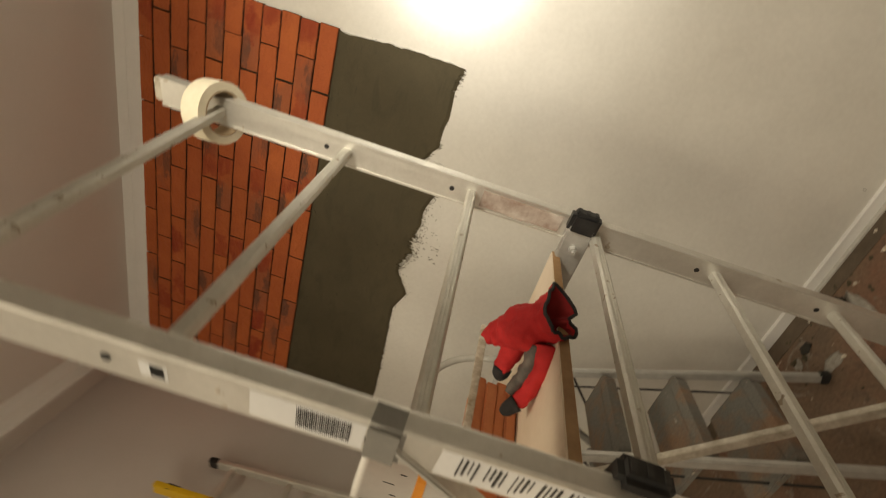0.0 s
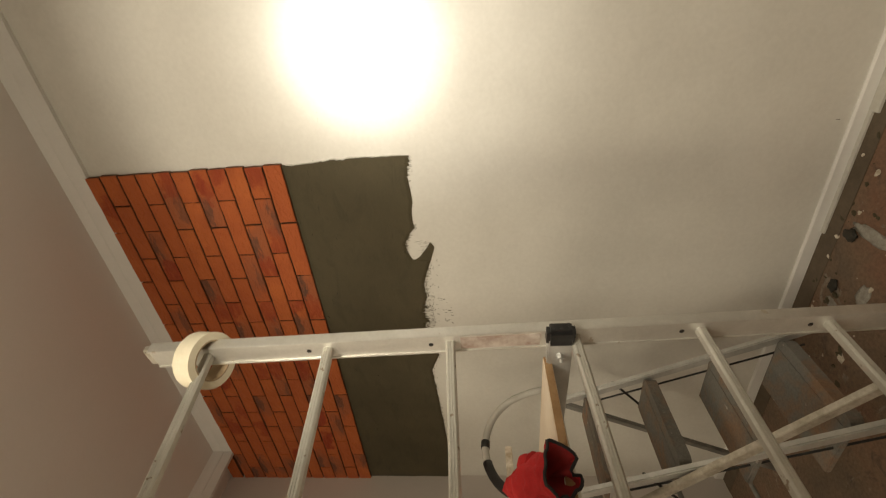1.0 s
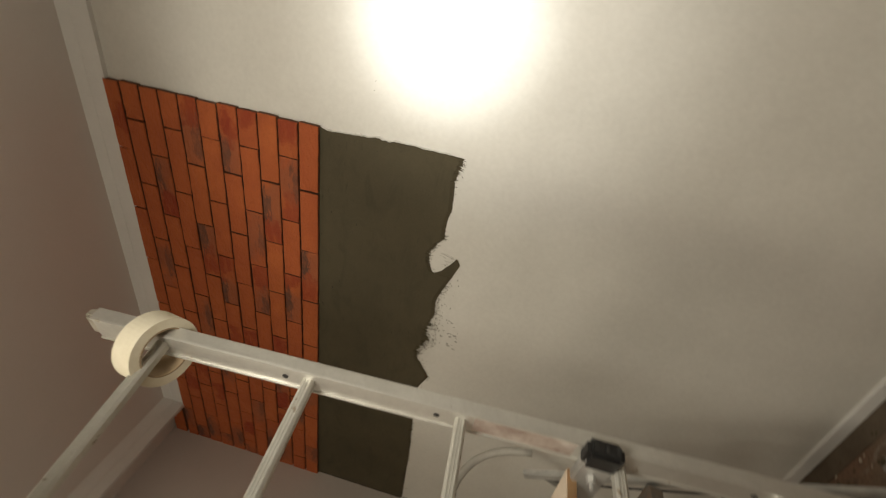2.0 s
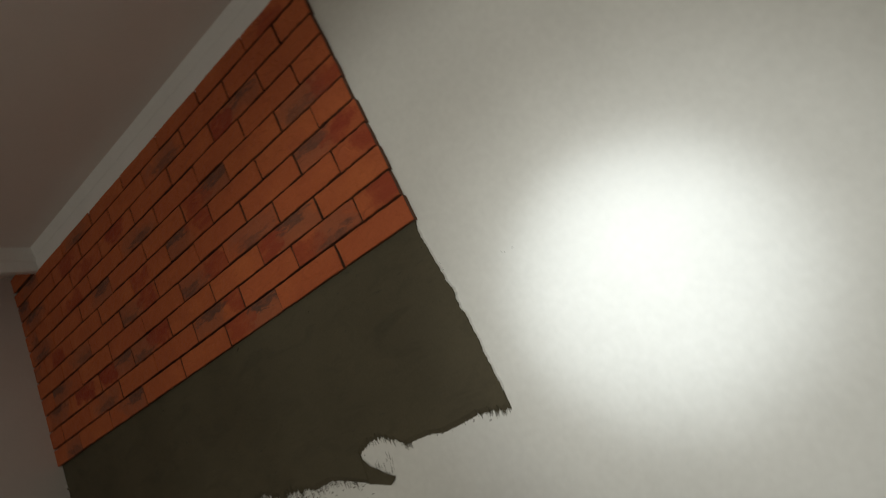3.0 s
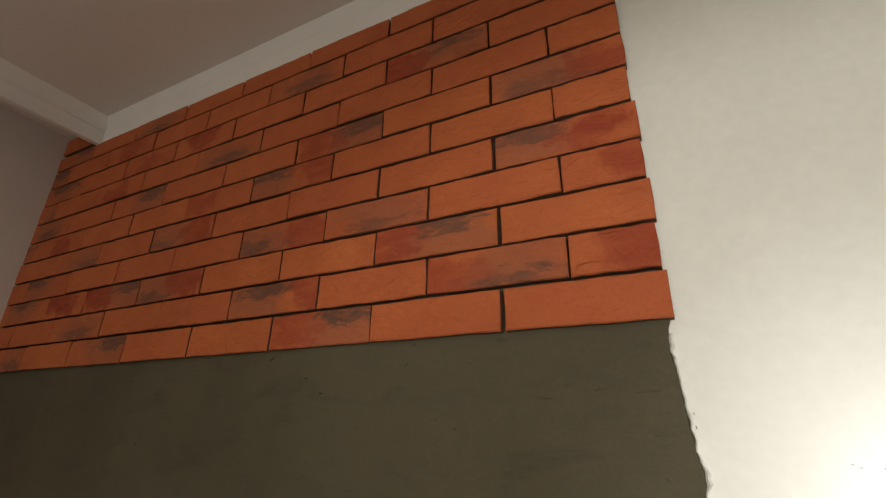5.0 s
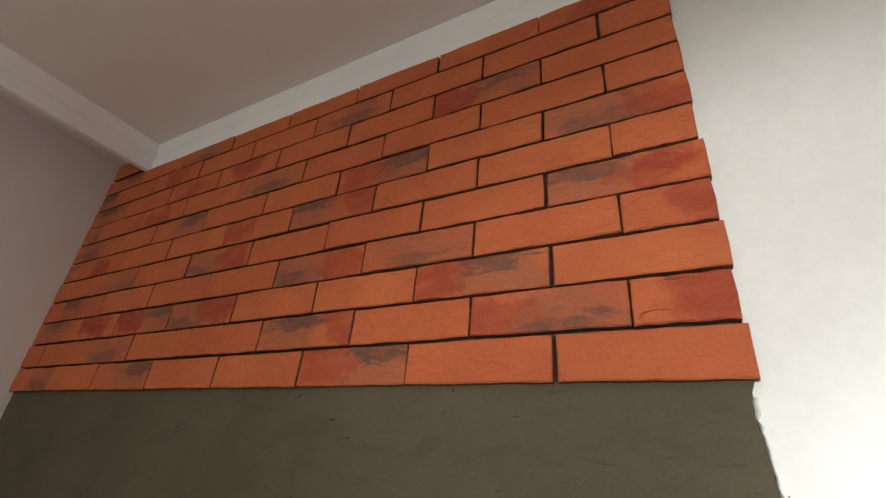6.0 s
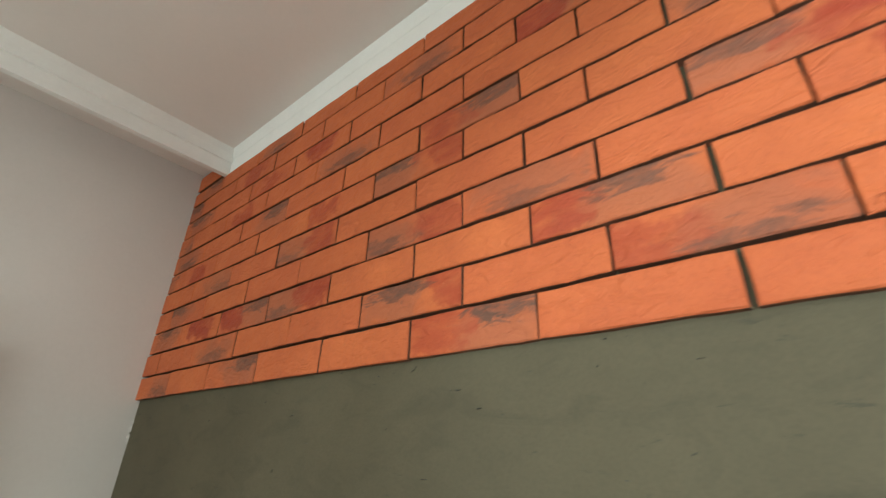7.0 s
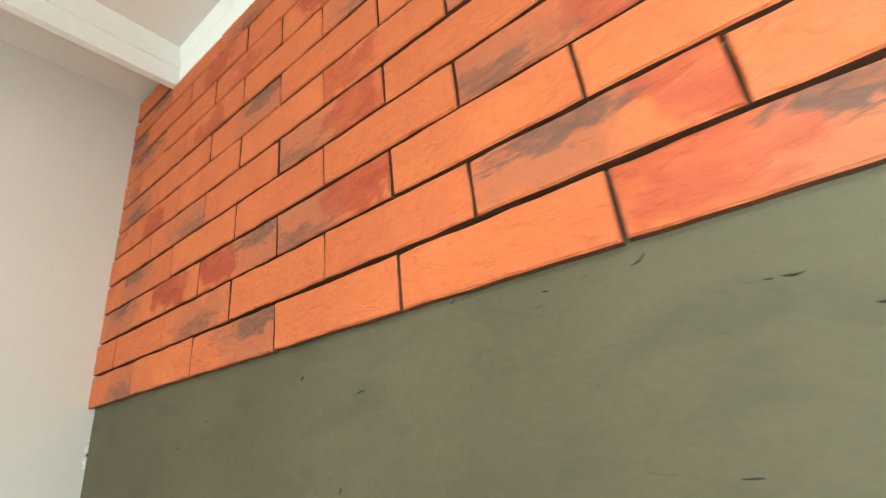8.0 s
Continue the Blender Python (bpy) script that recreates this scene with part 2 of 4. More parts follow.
    h = calc(nt, "ADD", h, calc(nt, "SUBTRACT", calc(nt, "MULTIPLY", waves, 1.5), calc(nt, "MULTIPLY", pits, 0.08)))
    bump(nt, b, h, 0.9, 0.0065)
    return m


def adhesive_material():
    m, nt, b = material("tile_adhesive", 0.85)
    tc = nt.nodes.new("ShaderNodeTexCoord").outputs["Object"]
    stretch = nt.nodes.new("ShaderNodeMapping")
    stretch.inputs["Scale"].default_value = (1.0, 1.0, 2.6)
    nt.links.new(tc, stretch.inputs[0])
    broad, swipe, grain = noise_at(nt, 2.5, 4), noise_at(nt, 7, 6, 0.65, stretch.outputs[0], 0.8), noise_at(nt, 220, 4)
    c = ramp(nt, broad, [(0.3, (0.072, 0.060, 0.034)), (0.7, (0.100, 0.083, 0.048))])
    c = mix(nt, 0.5, c, ramp(nt, swipe, [(0.30, (0.62, 0.62, 0.62)), (0.5, (1, 1, 1)), (0.75, (0.85, 0.85, 0.84))]), "MULTIPLY")
    c = mix(nt, 0.4, c, ramp(nt, grain, [(0.3, (0.7, 0.7, 0.7)), (0.6, (1, 1, 1))]), "MULTIPLY")
    scrape = nt.nodes.new("ShaderNodeMapping")
    scrape.inputs["Scale"].default_value = (1.0, 1.0, 5.0)
    scrape.inputs["Rotation"].default_value = (0.0, -0.10, 0.0)
    nt.links.new(tc, scrape.inputs[0])
    gouge = noise_at(nt, 17, 5, 0.65, scrape.outputs[0], 0.5)
    pit = noise_at(nt, 60, 3, 0.5)
    g = calc(nt, "MAXIMUM", ramp(nt, gouge, [(0.645, (0, 0, 0)), (0.70, (1, 1, 1))]), ramp(nt, pit, [(0.725, (0, 0, 0)), (0.755, (1, 1, 1))]))
    # dirt and shade of the gouges and pits, both put into the colour
    c = mix(nt, calc(nt, "MULTIPLY", g, 0.45), c, (0.030, 0.027, 0.020))
    nt.links.new(c, b.inputs["Base Color"])
    h = calc(nt, "SUBTRACT", calc(nt, "ADD", calc(nt, "MULTIPLY", grain, 0.25), swipe), calc(nt, "MULTIPLY", g, 0.5))
    bump(nt, b, h, 0.4, 0.003)
    return m


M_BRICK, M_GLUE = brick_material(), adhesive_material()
# brick sides darker than the face: the joints' shade, put into the colour
M_JOINT_SHADE = plain("shaded_brick_side", (0.095, 0.045, 0.028), (0.180, 0.072, 0.037), 30, 0.85, bumpy=0.3, fine=120)


def floor_material():
    m, nt, b = material("stained_screed", 0.7)
    big, mid, fine = noise_at(nt, 1.5, 5, 0.6, None, 0.7), noise_at(nt, 7.5, 8, 0.75, None, 1.2), noise_at(nt, 70, 6, 0.7)
    spat, drip = noise_at(nt, 16, 7, 0.75, None, 0.6), noise_at(nt, 4.5, 6, 0.7, None, 1.5)
    c = ramp(nt, big, [(0.35, (0.17, 0.125, 0.090)), (0.52, (0.235, 0.155, 0.105)), (0.68, (0.25, 0.125, 0.080))])
    c = mix(nt, ramp(nt, mid, [(0.31, (1, 1, 1)), (0.43, (0, 0, 0))]), c, (0.080, 0.062, 0.048))
    c = mix(nt, calc(nt, "MULTIPLY", ramp(nt, drip, [(0.60, (0, 0, 0)), (0.66, (1, 1, 1))]), 0.7), c, (0.36, 0.32, 0.27))
    c = mix(nt, ramp(nt, spat, [(0.68, (0, 0, 0)), (0.71, (1, 1, 1))]), c, (0.60, 0.57, 0.51))
    c = mix(nt, ramp(nt, spat, [(0.29, (1, 1, 1)), (0.32, (0, 0, 0))]), c, (0.025, 0.022, 0.020))
    c = mix(nt, 0.6, c, ramp(nt, fine, [(0.3, (0.4, 0.4, 0.4)), (0.6, (1, 1, 1))]), "MULTIPLY")
    nt.links.new(c, b.inputs["Base Color"])
    bump(nt, b, calc(nt, "ADD", calc(nt, "MULTIPLY", fine, 0.4), calc(nt, "ADD", mid, spat)), 0.5, 0.006)
    return m


M_FLOOR = floor_material()


# ---- mesh helpers ----
def box(bm, x0, y0, z0, x1, y1, z1, m=None, bevel=0.0):
    made = bmesh.ops.create_cube(bm, size=1.0)["verts"]
    for v in made:
        v.co = Vector((x0 + (v.co.x + 0.5) * (x1 - x0), y0 + (v.co.y + 0.5) * (y1 - y0), z0 + (v.co.z + 0.5) * (z1 - z0)))
    if bevel:
        edges = list({e for v in made for e in v.link_edges})
        made = list({v for f in bmesh.ops.bevel(bm, geom=edges, offset=bevel, segments=2, affect="EDGES")["faces"] for v in f.verts} | {v for v in made if v.is_valid})
    if m is not None:
        bmesh.ops.transform(bm, matrix=m, verts=made)
    return made


def axis(a, b, side=(0, 0, 1)):
    """A pose at a whose z runs to b and whose x lies as near side as can be; and the length."""
    a, b = Vector(a), Vector(b)
    z = (b - a).normalized()
    x = Vector(side) - z * z.dot(Vector(side))
    x.normalize()
    y = z.cross(x)
    m = Matrix((x, y, z)).transposed().to_4x4()
    m.translation = a
    return m, (b - a).length


def beam(bm, a, b, w, d, side=(0, 0, 1), bevel=0.0):
    m, length = axis(a, b, side)
    return box(bm, -w / 2, -d / 2, 0, w / 2, d / 2, length, m, bevel)


def tube(bm, a, b, r, seg=12, r2=None):
    m, length = axis(a, b, (0.13, 0.31, 0.94))
    bmesh.ops.create_cone(bm, cap_ends=True, segments=seg, radius1=r, radius2=r if r2 is None else r2, depth=length, matrix=m @ Matrix.Translation((0, 0, length / 2)))


def finish(name, bm, mat, smooth=False):
    bmesh.ops.recalc_face_normals(bm, faces=bm.faces)
    me = bpy.data.meshes.new(name)
    bm.to_mesh(me)
    bm.free()
    me.materials.append(mat)
    if smooth:
        for f in me.polygons:
            f.use_smooth = True
    return me


def part(name, bm, mat, parent=None, label="", smooth=False):
    ob = new(name, finish(name, bm, mat, smooth))
    if parent is not None:
        ob.parent = parent
    return tagged(ob, label)


def thing(name, label, category, group="", kind=""):
    return tagged(new(name), label, category, group, kind)


def slab(name, x0, y0, z0, x1, y1, z1, mat, label, category):
    bm = bmesh.new()
    box(bm, x0, y0, z0, x1, y1, z1)
    return tagged(part(name, bm, mat), label, category, kind="structure")


# ---- the room ----
WALL_Y = 0.021
wall_north = slab("wall_north", 0.0, WALL_Y, 0.0, ROOM_X, WALL_Y + 0.15, CEIL, M_WALL, "white plastered wall being clad with brick slips", "wall")
slab("wall_west", -0.15, ROOM_Y, 0.0, 0.0, WALL_Y + 0.15, CEIL, M_LEFT, "plain grey-white plastered side wall", "wall")
slab("wall_east", ROOM_X, ROOM_Y, 0.0, ROOM_X + 0.15, WALL_Y + 0.15, CEIL, M_WALL, "plain white plastered wall", "wall")
slab("wall_south", 0.0, ROOM_Y - 0.15, 0.0, ROOM_X, ROOM_Y, CEIL, M_WALL, "plain white plastered wall", "wall")
slab("floor", -0.15, ROOM_Y - 0.15, -0.12, ROOM_X + 0.15, WALL_Y + 0.15, 0.0, M_FLOOR, "bare brown screed floor stained with paint and plaster", "floor")
slab("ceiling", -0.15, ROOM_Y - 0.15, CEIL, ROOM_X + 0.15, WALL_Y + 0.15, CEIL + 0.12, M_CEIL, "flat pinkish-grey painted ceiling", "ceiling")


def profile(name, outline, a, b, mat, label, category):
    """A moulding: an outline (across, up) swept straight from a to b."""
    a, b = Vector(a), Vector(b)
    z = (b - a).normalized()
    x = Vector((0, 0, 1)).cross(z)
    bm = bmesh.new()
    ends = [[bm.verts.new(p + x * u + Vector((0, 0, v))) for u, v in outline] for p in (a, b)]
    n = len(outline)
    for i in range(n):
        bm.faces.new((ends[0][i], ends[0][(i + 1) % n], ends[1][(i + 1) % n], ends[1][i]))
    bm.faces.new(ends[0])
    bm.faces.new(ends[1])
    return tagged(part(name, bm, mat), label, category, kind="structure")


COVE = 2.853
cove = [(0.0, COVE), (0.0, CEIL), (-0.036, CEIL), (-0.030, CEIL - 0.014), (-0.022, CEIL - 0.036), (-0.020, CEIL - 0.038), (-0.017, COVE)]
profile("trim", cove, (0.262, WALL_Y, 0), (ROOM_X, WALL_Y, 0), M_CORNICE, "white coved cornice between wall and ceiling", "cornice")
drop = [(0.0, COVE), (0.0, CEIL), (0.050, CEIL), (0.038, CEIL - 0.022), (0.030, CEIL - 0.050), (0.024, CEIL - 0.053), (0.022, COVE)]
profile("trim", drop, (0.238, WALL_Y, 0), (0.238, ROOM_Y, 0), M_CORNICE, "white moulded curtain pelmet hanging below the ceiling", "cornice")
skirt = [(0.0, 0.0), (0.0, 0.047), (-0.006, 0.049), (-0.012, 0.043), (-0.013, 0.0)]
profile("baseboard", skirt, (0.0, WALL_Y, 0), (ROOM_X, WALL_Y, 0), M_CORNICE, "thin white skirting strip at the foot of the wall", "skirting")

slab("floor_edge", 0.0, -0.068, 0.0, ROOM_X, WALL_Y - 0.014, 0.003, M_BARE, "dark bare concrete strip along the foot of the wall", "floor")
slab("baseboard", 1.612, WALL_Y - 0.030, 0.003, 2.070, WALL_Y - 0.0135, 0.010, M_PALE, "pale masking strip laid along the skirting", "skirting")
slab("baseboard", 2.071, WALL_Y - 0.052, 0.003, 3.40, WALL_Y - 0.0135, 0.011, M_PALE, "pale masking strip laid along the skirting", "skirting")

# ---- tile adhesive on the wall ----
BR_L, BR_H, BRICK_ROW = 0.254, 0.0751, 11
EDGE, BASE_Z = 2.0142, 2.05


def spread_bottom(x):
    """Height of the ragged lower edge of the adhesive."""
    keys = ((-0.01, 1.550), (0.35, 1.553), (0.62, 1.563), (0.90, 1.580), (1.00, 1.535), (1.112, 1.606), (1.213, 1.570), (1.264, 1.579), (1.377, 1.556), (1.42, 1.566), (1.50, 1.541), (1.553, 1.520), (1.558, 1.598), (1.60, 1.612), (1.645, 1.614), (1.709, 1.577), (1.78, 1.574), (1.836, 1.564), (1.931, 1.571), (2.03, 1.553))
    for (x0, z0), (x1, z1) in zip(keys, keys[1:]):
        if x0 <= x <= x1:
            z = z0 + (z1 - z0) * (x - x0) / (x1 - x0)
            break
    # smooth where the trowel was pulled along, bristly where it was lifted
    wild = 0.30 + sum(h * max(0.0, 1 - abs(x - c) / w) for c, w, h in ((1.97, 0.06, 0.9), (1.63, 0.10, 1.1), (1.22, 0.20, 2.2), (0.60, 0.30, 0.7)))
    return z + 0.004 * noise.noise((x * 9, 9, 0)) + wild * (0.006 * noise.noise((x * 30, 0, 0)) + 0.007 * noise.noise((x * 110, 3, 0)) + 0.010 * noise.noise((x * 260, 5, 0)))


def spread_side(z):
    """How far the free side of the adhesive strays from a straight line."""
    lean = max(-0.006, 0.007 - 0.013 * ((z - 1.72) / 0.27) ** 2)
    return lean + 0.004 * noise.noise((z * 24, 2, 5)) + 0.003 * noise.noise((z * 80, 4, 5))


def paint_lip(parent):
    """Torn white edge of the wall paint that stands up along the adhesive."""
    bm = bmesh.new()
    before = None
    for i in range(150):
        z = 1.60 + 0.43 * i / 149
        x = EDGE + spread_side(z)
        wide = max(0.0003, 0.0006 + 0.005 * noise.noise((z * 30, 7, 2)) + 0.002 * noise.noise((z * 150, 1, 2)))
        row = [bm.verts.new((x - 0.001, WALL_Y - 0.003, z)), bm.verts.new((x + wide * 0.5, WALL_Y - 0.0065, z)), bm.verts.new((x + wide + 0.002, WALL_Y - 0.0004, z))]
        if before:
            for j in range(2):
                bm.faces.new((before[j], before[j + 1], row[j + 1], row[j]))
        before = row
    part("paint_lip", bm, M_WALL, parent, "torn white paint edge")


def adhesive():
    bm = bmesh.new()
    n = 860
    grid = []
    for i in range(n + 1):
        x = 0.001 + (EDGE - 0.001) * i / n
        z0, z1 = spread_bottom(x), CEIL - 0.004 if x < 0.235 else COVE - 0.001
        col = []
        spread = [z0 + 0.014 + (BASE_Z - 0.012 - z0) * k / 30 for k in range(31)]
        heights = [z0] + spread + [BASE_Z + 0.012, z1]
        for j, z in enumerate(heights):
            xx = x
            f = max(0.0, (i - n + 28) / 28)
            xx += f * (spread_side(z) if z < BASE_Z + 0.001 else 0.0)
            col.append(bm.verts.new((xx, WALL_Y - 0.0005 if j == 0 or i == n or j == 32 else WALL_Y - (0.0060 + 0.0012 * noise.noise((x * 7, 0, z * 16)) if j < 32 else 0.0008), z)))
        grid.append(col)
    for a, b in zip(grid, grid[1:]):
        for j in range(len(a) - 1):
            bm.faces.new((a[j], b[j], b[j + 1], a[j + 1]))
    # the hooked lick under the bare notch, and the specks the trowel left
    lick = [(1.550, 1.560, 0.080), (1.575, 1.5375, 0.049), (1.600, 1.524, 0.040), (1.617, 1.514, 0.030), (1.632, 1.514, 0.013), (1.641, 1.515, 0.002)]
    for (x0, z0, h0), (x1, z1, h1) in zip(lick, lick[1:]):
        bm.faces.new([bm.verts.new((x, WALL_Y - 0.0042, z)) for x, z in ((x0, z0 - h0 / 2), (x1, z1 - h1 / 2), (x1, z1 + h1 / 2), (x0, z0 + h0 / 2))])
    r = random.Random(11)

    def speck(x, z, w, h, tilt):
        n = r.randrange(5, 8)
        ring = []
        for i in range(n):
            a = 2 * math.pi * i / n
            u, v = w * math.cos(a) * r.uniform(0.5, 1.1), h * math.sin(a) * r.uniform(0.5, 1.1)
            ring.append(bm.verts.new((x + u * math.cos(tilt) - v * math.sin(tilt), WALL_Y - 0.0018, z + u * math.sin(tilt) + v * math.cos(tilt))))
        bm.faces.new(ring)

    for _ in range(150):
        x = r.gauss(1.27, 0.11)
        speck(x, spread_bottom(x) - abs(r.gauss(0, 0.022)) - 0.002, r.uniform(0.001, 0.007), r.uniform(0.0008, 0.0025), r.uniform(-0.5, 0.9))
    for _ in range(34):
        speck(r.gauss(1.26, 0.045), r.uniform(1.45, 1.56), r.uniform(0.003, 0.013), r.uniform(0.0008, 0.003), r.uniform(0.9, 1.8))
    for _ in range(90):
        x = r.uniform(0.05, 2.0)
        speck(x, spread_bottom(x) - abs(r.gauss(0, 0.008)), r.uniform(0.001, 0.005), r.uniform(0.0008, 0.002), r.uniform(-0.5, 0.5))
    for _ in range(9):
        z = r.uniform(1.55, 2.05)
        speck(EDGE + abs(r.gauss(0, 0.003)), z, r.uniform(0.0008, 0.002), r.uniform(0.001, 0.004), 0)
    # bristles where the trowel was lifted
    for middle, reach, count, longest in ((1.97, 0.045, 30, 0.011), (1.665, 0.06, 34, 0.014), (1.44, 0.07, 46, 0.020), (1.22, 0.16, 70, 0.018), (0.62, 0.25, 40, 0.009)):
        for _ in range(count):
            x = middle + r.uniform(-reach, reach)
            length = longest * r.uniform(0.3, 1.0)
            speck(x, spread_bottom(x) - length * 0.35, length, r.uniform(0.0005, 0.0012), r.uniform(1.35, 1.75))
    for _ in range(26):
        length = r.uniform(0.005, 0.014)
        speck(r.uniform(1.592, 1.655), r.uniform(1.515, 1.575), length, r.uniform(0.0005, 0.0011), r.uniform(1.3, 1.7))
    speck(0.012, 1.532, 0.022, 0.005, 1.5)
    speck(2.043, 0.086, 0.0016, 0.016, 0.0)
    for x, z in ((2.168, 1.871), (2.175, 1.868), (2.196, 1.868)):
        speck(x, z, 0.0018, 0.0007, -0.4)
    ob = tagged(part("tile_adhesive", bm, M_GLUE), "", kind="structure")
    return tagged(ob, "grey-green tile adhesive spread on the wall with a ragged lower edge", "adhesive")


glue = adhesive()
paint_lip(glue)


def trowel_marks(parent):
    """Short ridges for the nicks that the trowel left in the spread, their shade put into the dark colour."""
    r = random.Random(21)
    spots = [(1.262, 2.032), (1.203, 1.937), (1.358, 1.991), (1.064, 2.044), (0.914, 1.970), (0.797, 2.002), (1.173, 2.028), (0.871, 1.861),
             (1.586, 2.006), (1.600, 2.040), (1.343, 1.992), (1.398, 1.962), (1.707, 2.003), (1.996, 1.982), (1.680, 1.903)]
    for x, z in spots + [(r.uniform(0.15, 1.95), r.uniform(1.70, 2.04)) for _ in range(9)]:
        length, a = r.uniform(0.004, 0.015), r.uniform(-0.3, 0.9)
        bm = bmesh.new()
        n = 7
        rows = []
        curl = r.uniform(-0.5, 0.6)
        for i in range(n):
            f = i / (n - 1) - 0.5
            px, pz = x + length * f * math.cos(a) - length * curl * f * f * math.sin(a), z + length * f * math.sin(a) + length * curl * f * f * math.cos(a)
            w = 0.0017 * (1.1 - abs(2 * f)) * r.uniform(0.2, 1.5)
            y = WALL_Y - 0.0062
            rows.append([bm.verts.new((px, y + 0.001, pz - w)), bm.verts.new((px, y - 0.0016, pz)), bm.verts.new((px, y + 0.001, pz + w))])
        for p, q in zip(rows, rows[1:]):
            for j in range(2):
                bm.faces.new((p[j], p[j + 1], q[j + 1], q[j]))
        part("trowel_mark", bm, M_LUMP_NICK_SHADE, parent, "trowel ridge coloured dark as a nick's shade")


trowel_marks(glue)


def blob(name, x, y, z, wide, high, deep, mat, label, category, seed, parent=None):
    """A flattened uneven lump."""
    bm = bmesh.new()
    for v in bmesh.ops.create_icosphere(bm, subdivisions=3, radius=1.0)["verts"]:
        k = 1 + 0.45 * noise.noise(v.co * 2.1 + Vector((seed, 0, 0))) + 0.2 * noise.noise(v.co * 5.0 + Vector((0, seed, 0)))
        v.co = Vector((x + v.co.x * wide * k, y + v.co.y * high * k, z + v.co.z * deep * k))
    ob = part(name, bm, mat, parent, label if parent else "", True)
    return ob if parent else tagged(ob, label, category)


for i, (z, size) in enumerate(((1.921, 0.0035), (1.934, 0.0055), (1.949, 0.0030), (1.958, 0.0060), (1.979, 0.0040))):
    blob("corner_crumb", 0.001, WALL_Y - 0.007, z, 0.0022, size, size * 1.5, M_GLUE if i == 2 else M_LEFT, "lump of filler in the corner", "", i + 40, glue)

# ---- aluminium ladder with a platform section ----
RUNG_DIR = Vector((-0.139, -0.990, -0.06)).normalized()
LEFTWARD = Vector((-0.985, 0.17, 0.0)).normalized()
RAIL_W = 0.575


def rail_at(z, near=False):
    p = Vector((1.865 - (2.05 - z) * 0.021, -0.853 + (2.05 - z) * 0.064, z))
    return p + RUNG_DIR * RAIL_W if near else p


def hole(bm, at, along, r=0.004, depth=0.0012):
    at, along = Vector(at), Vector(along)
    tube(bm, at - along * depth, at + along * depth, r, 10)


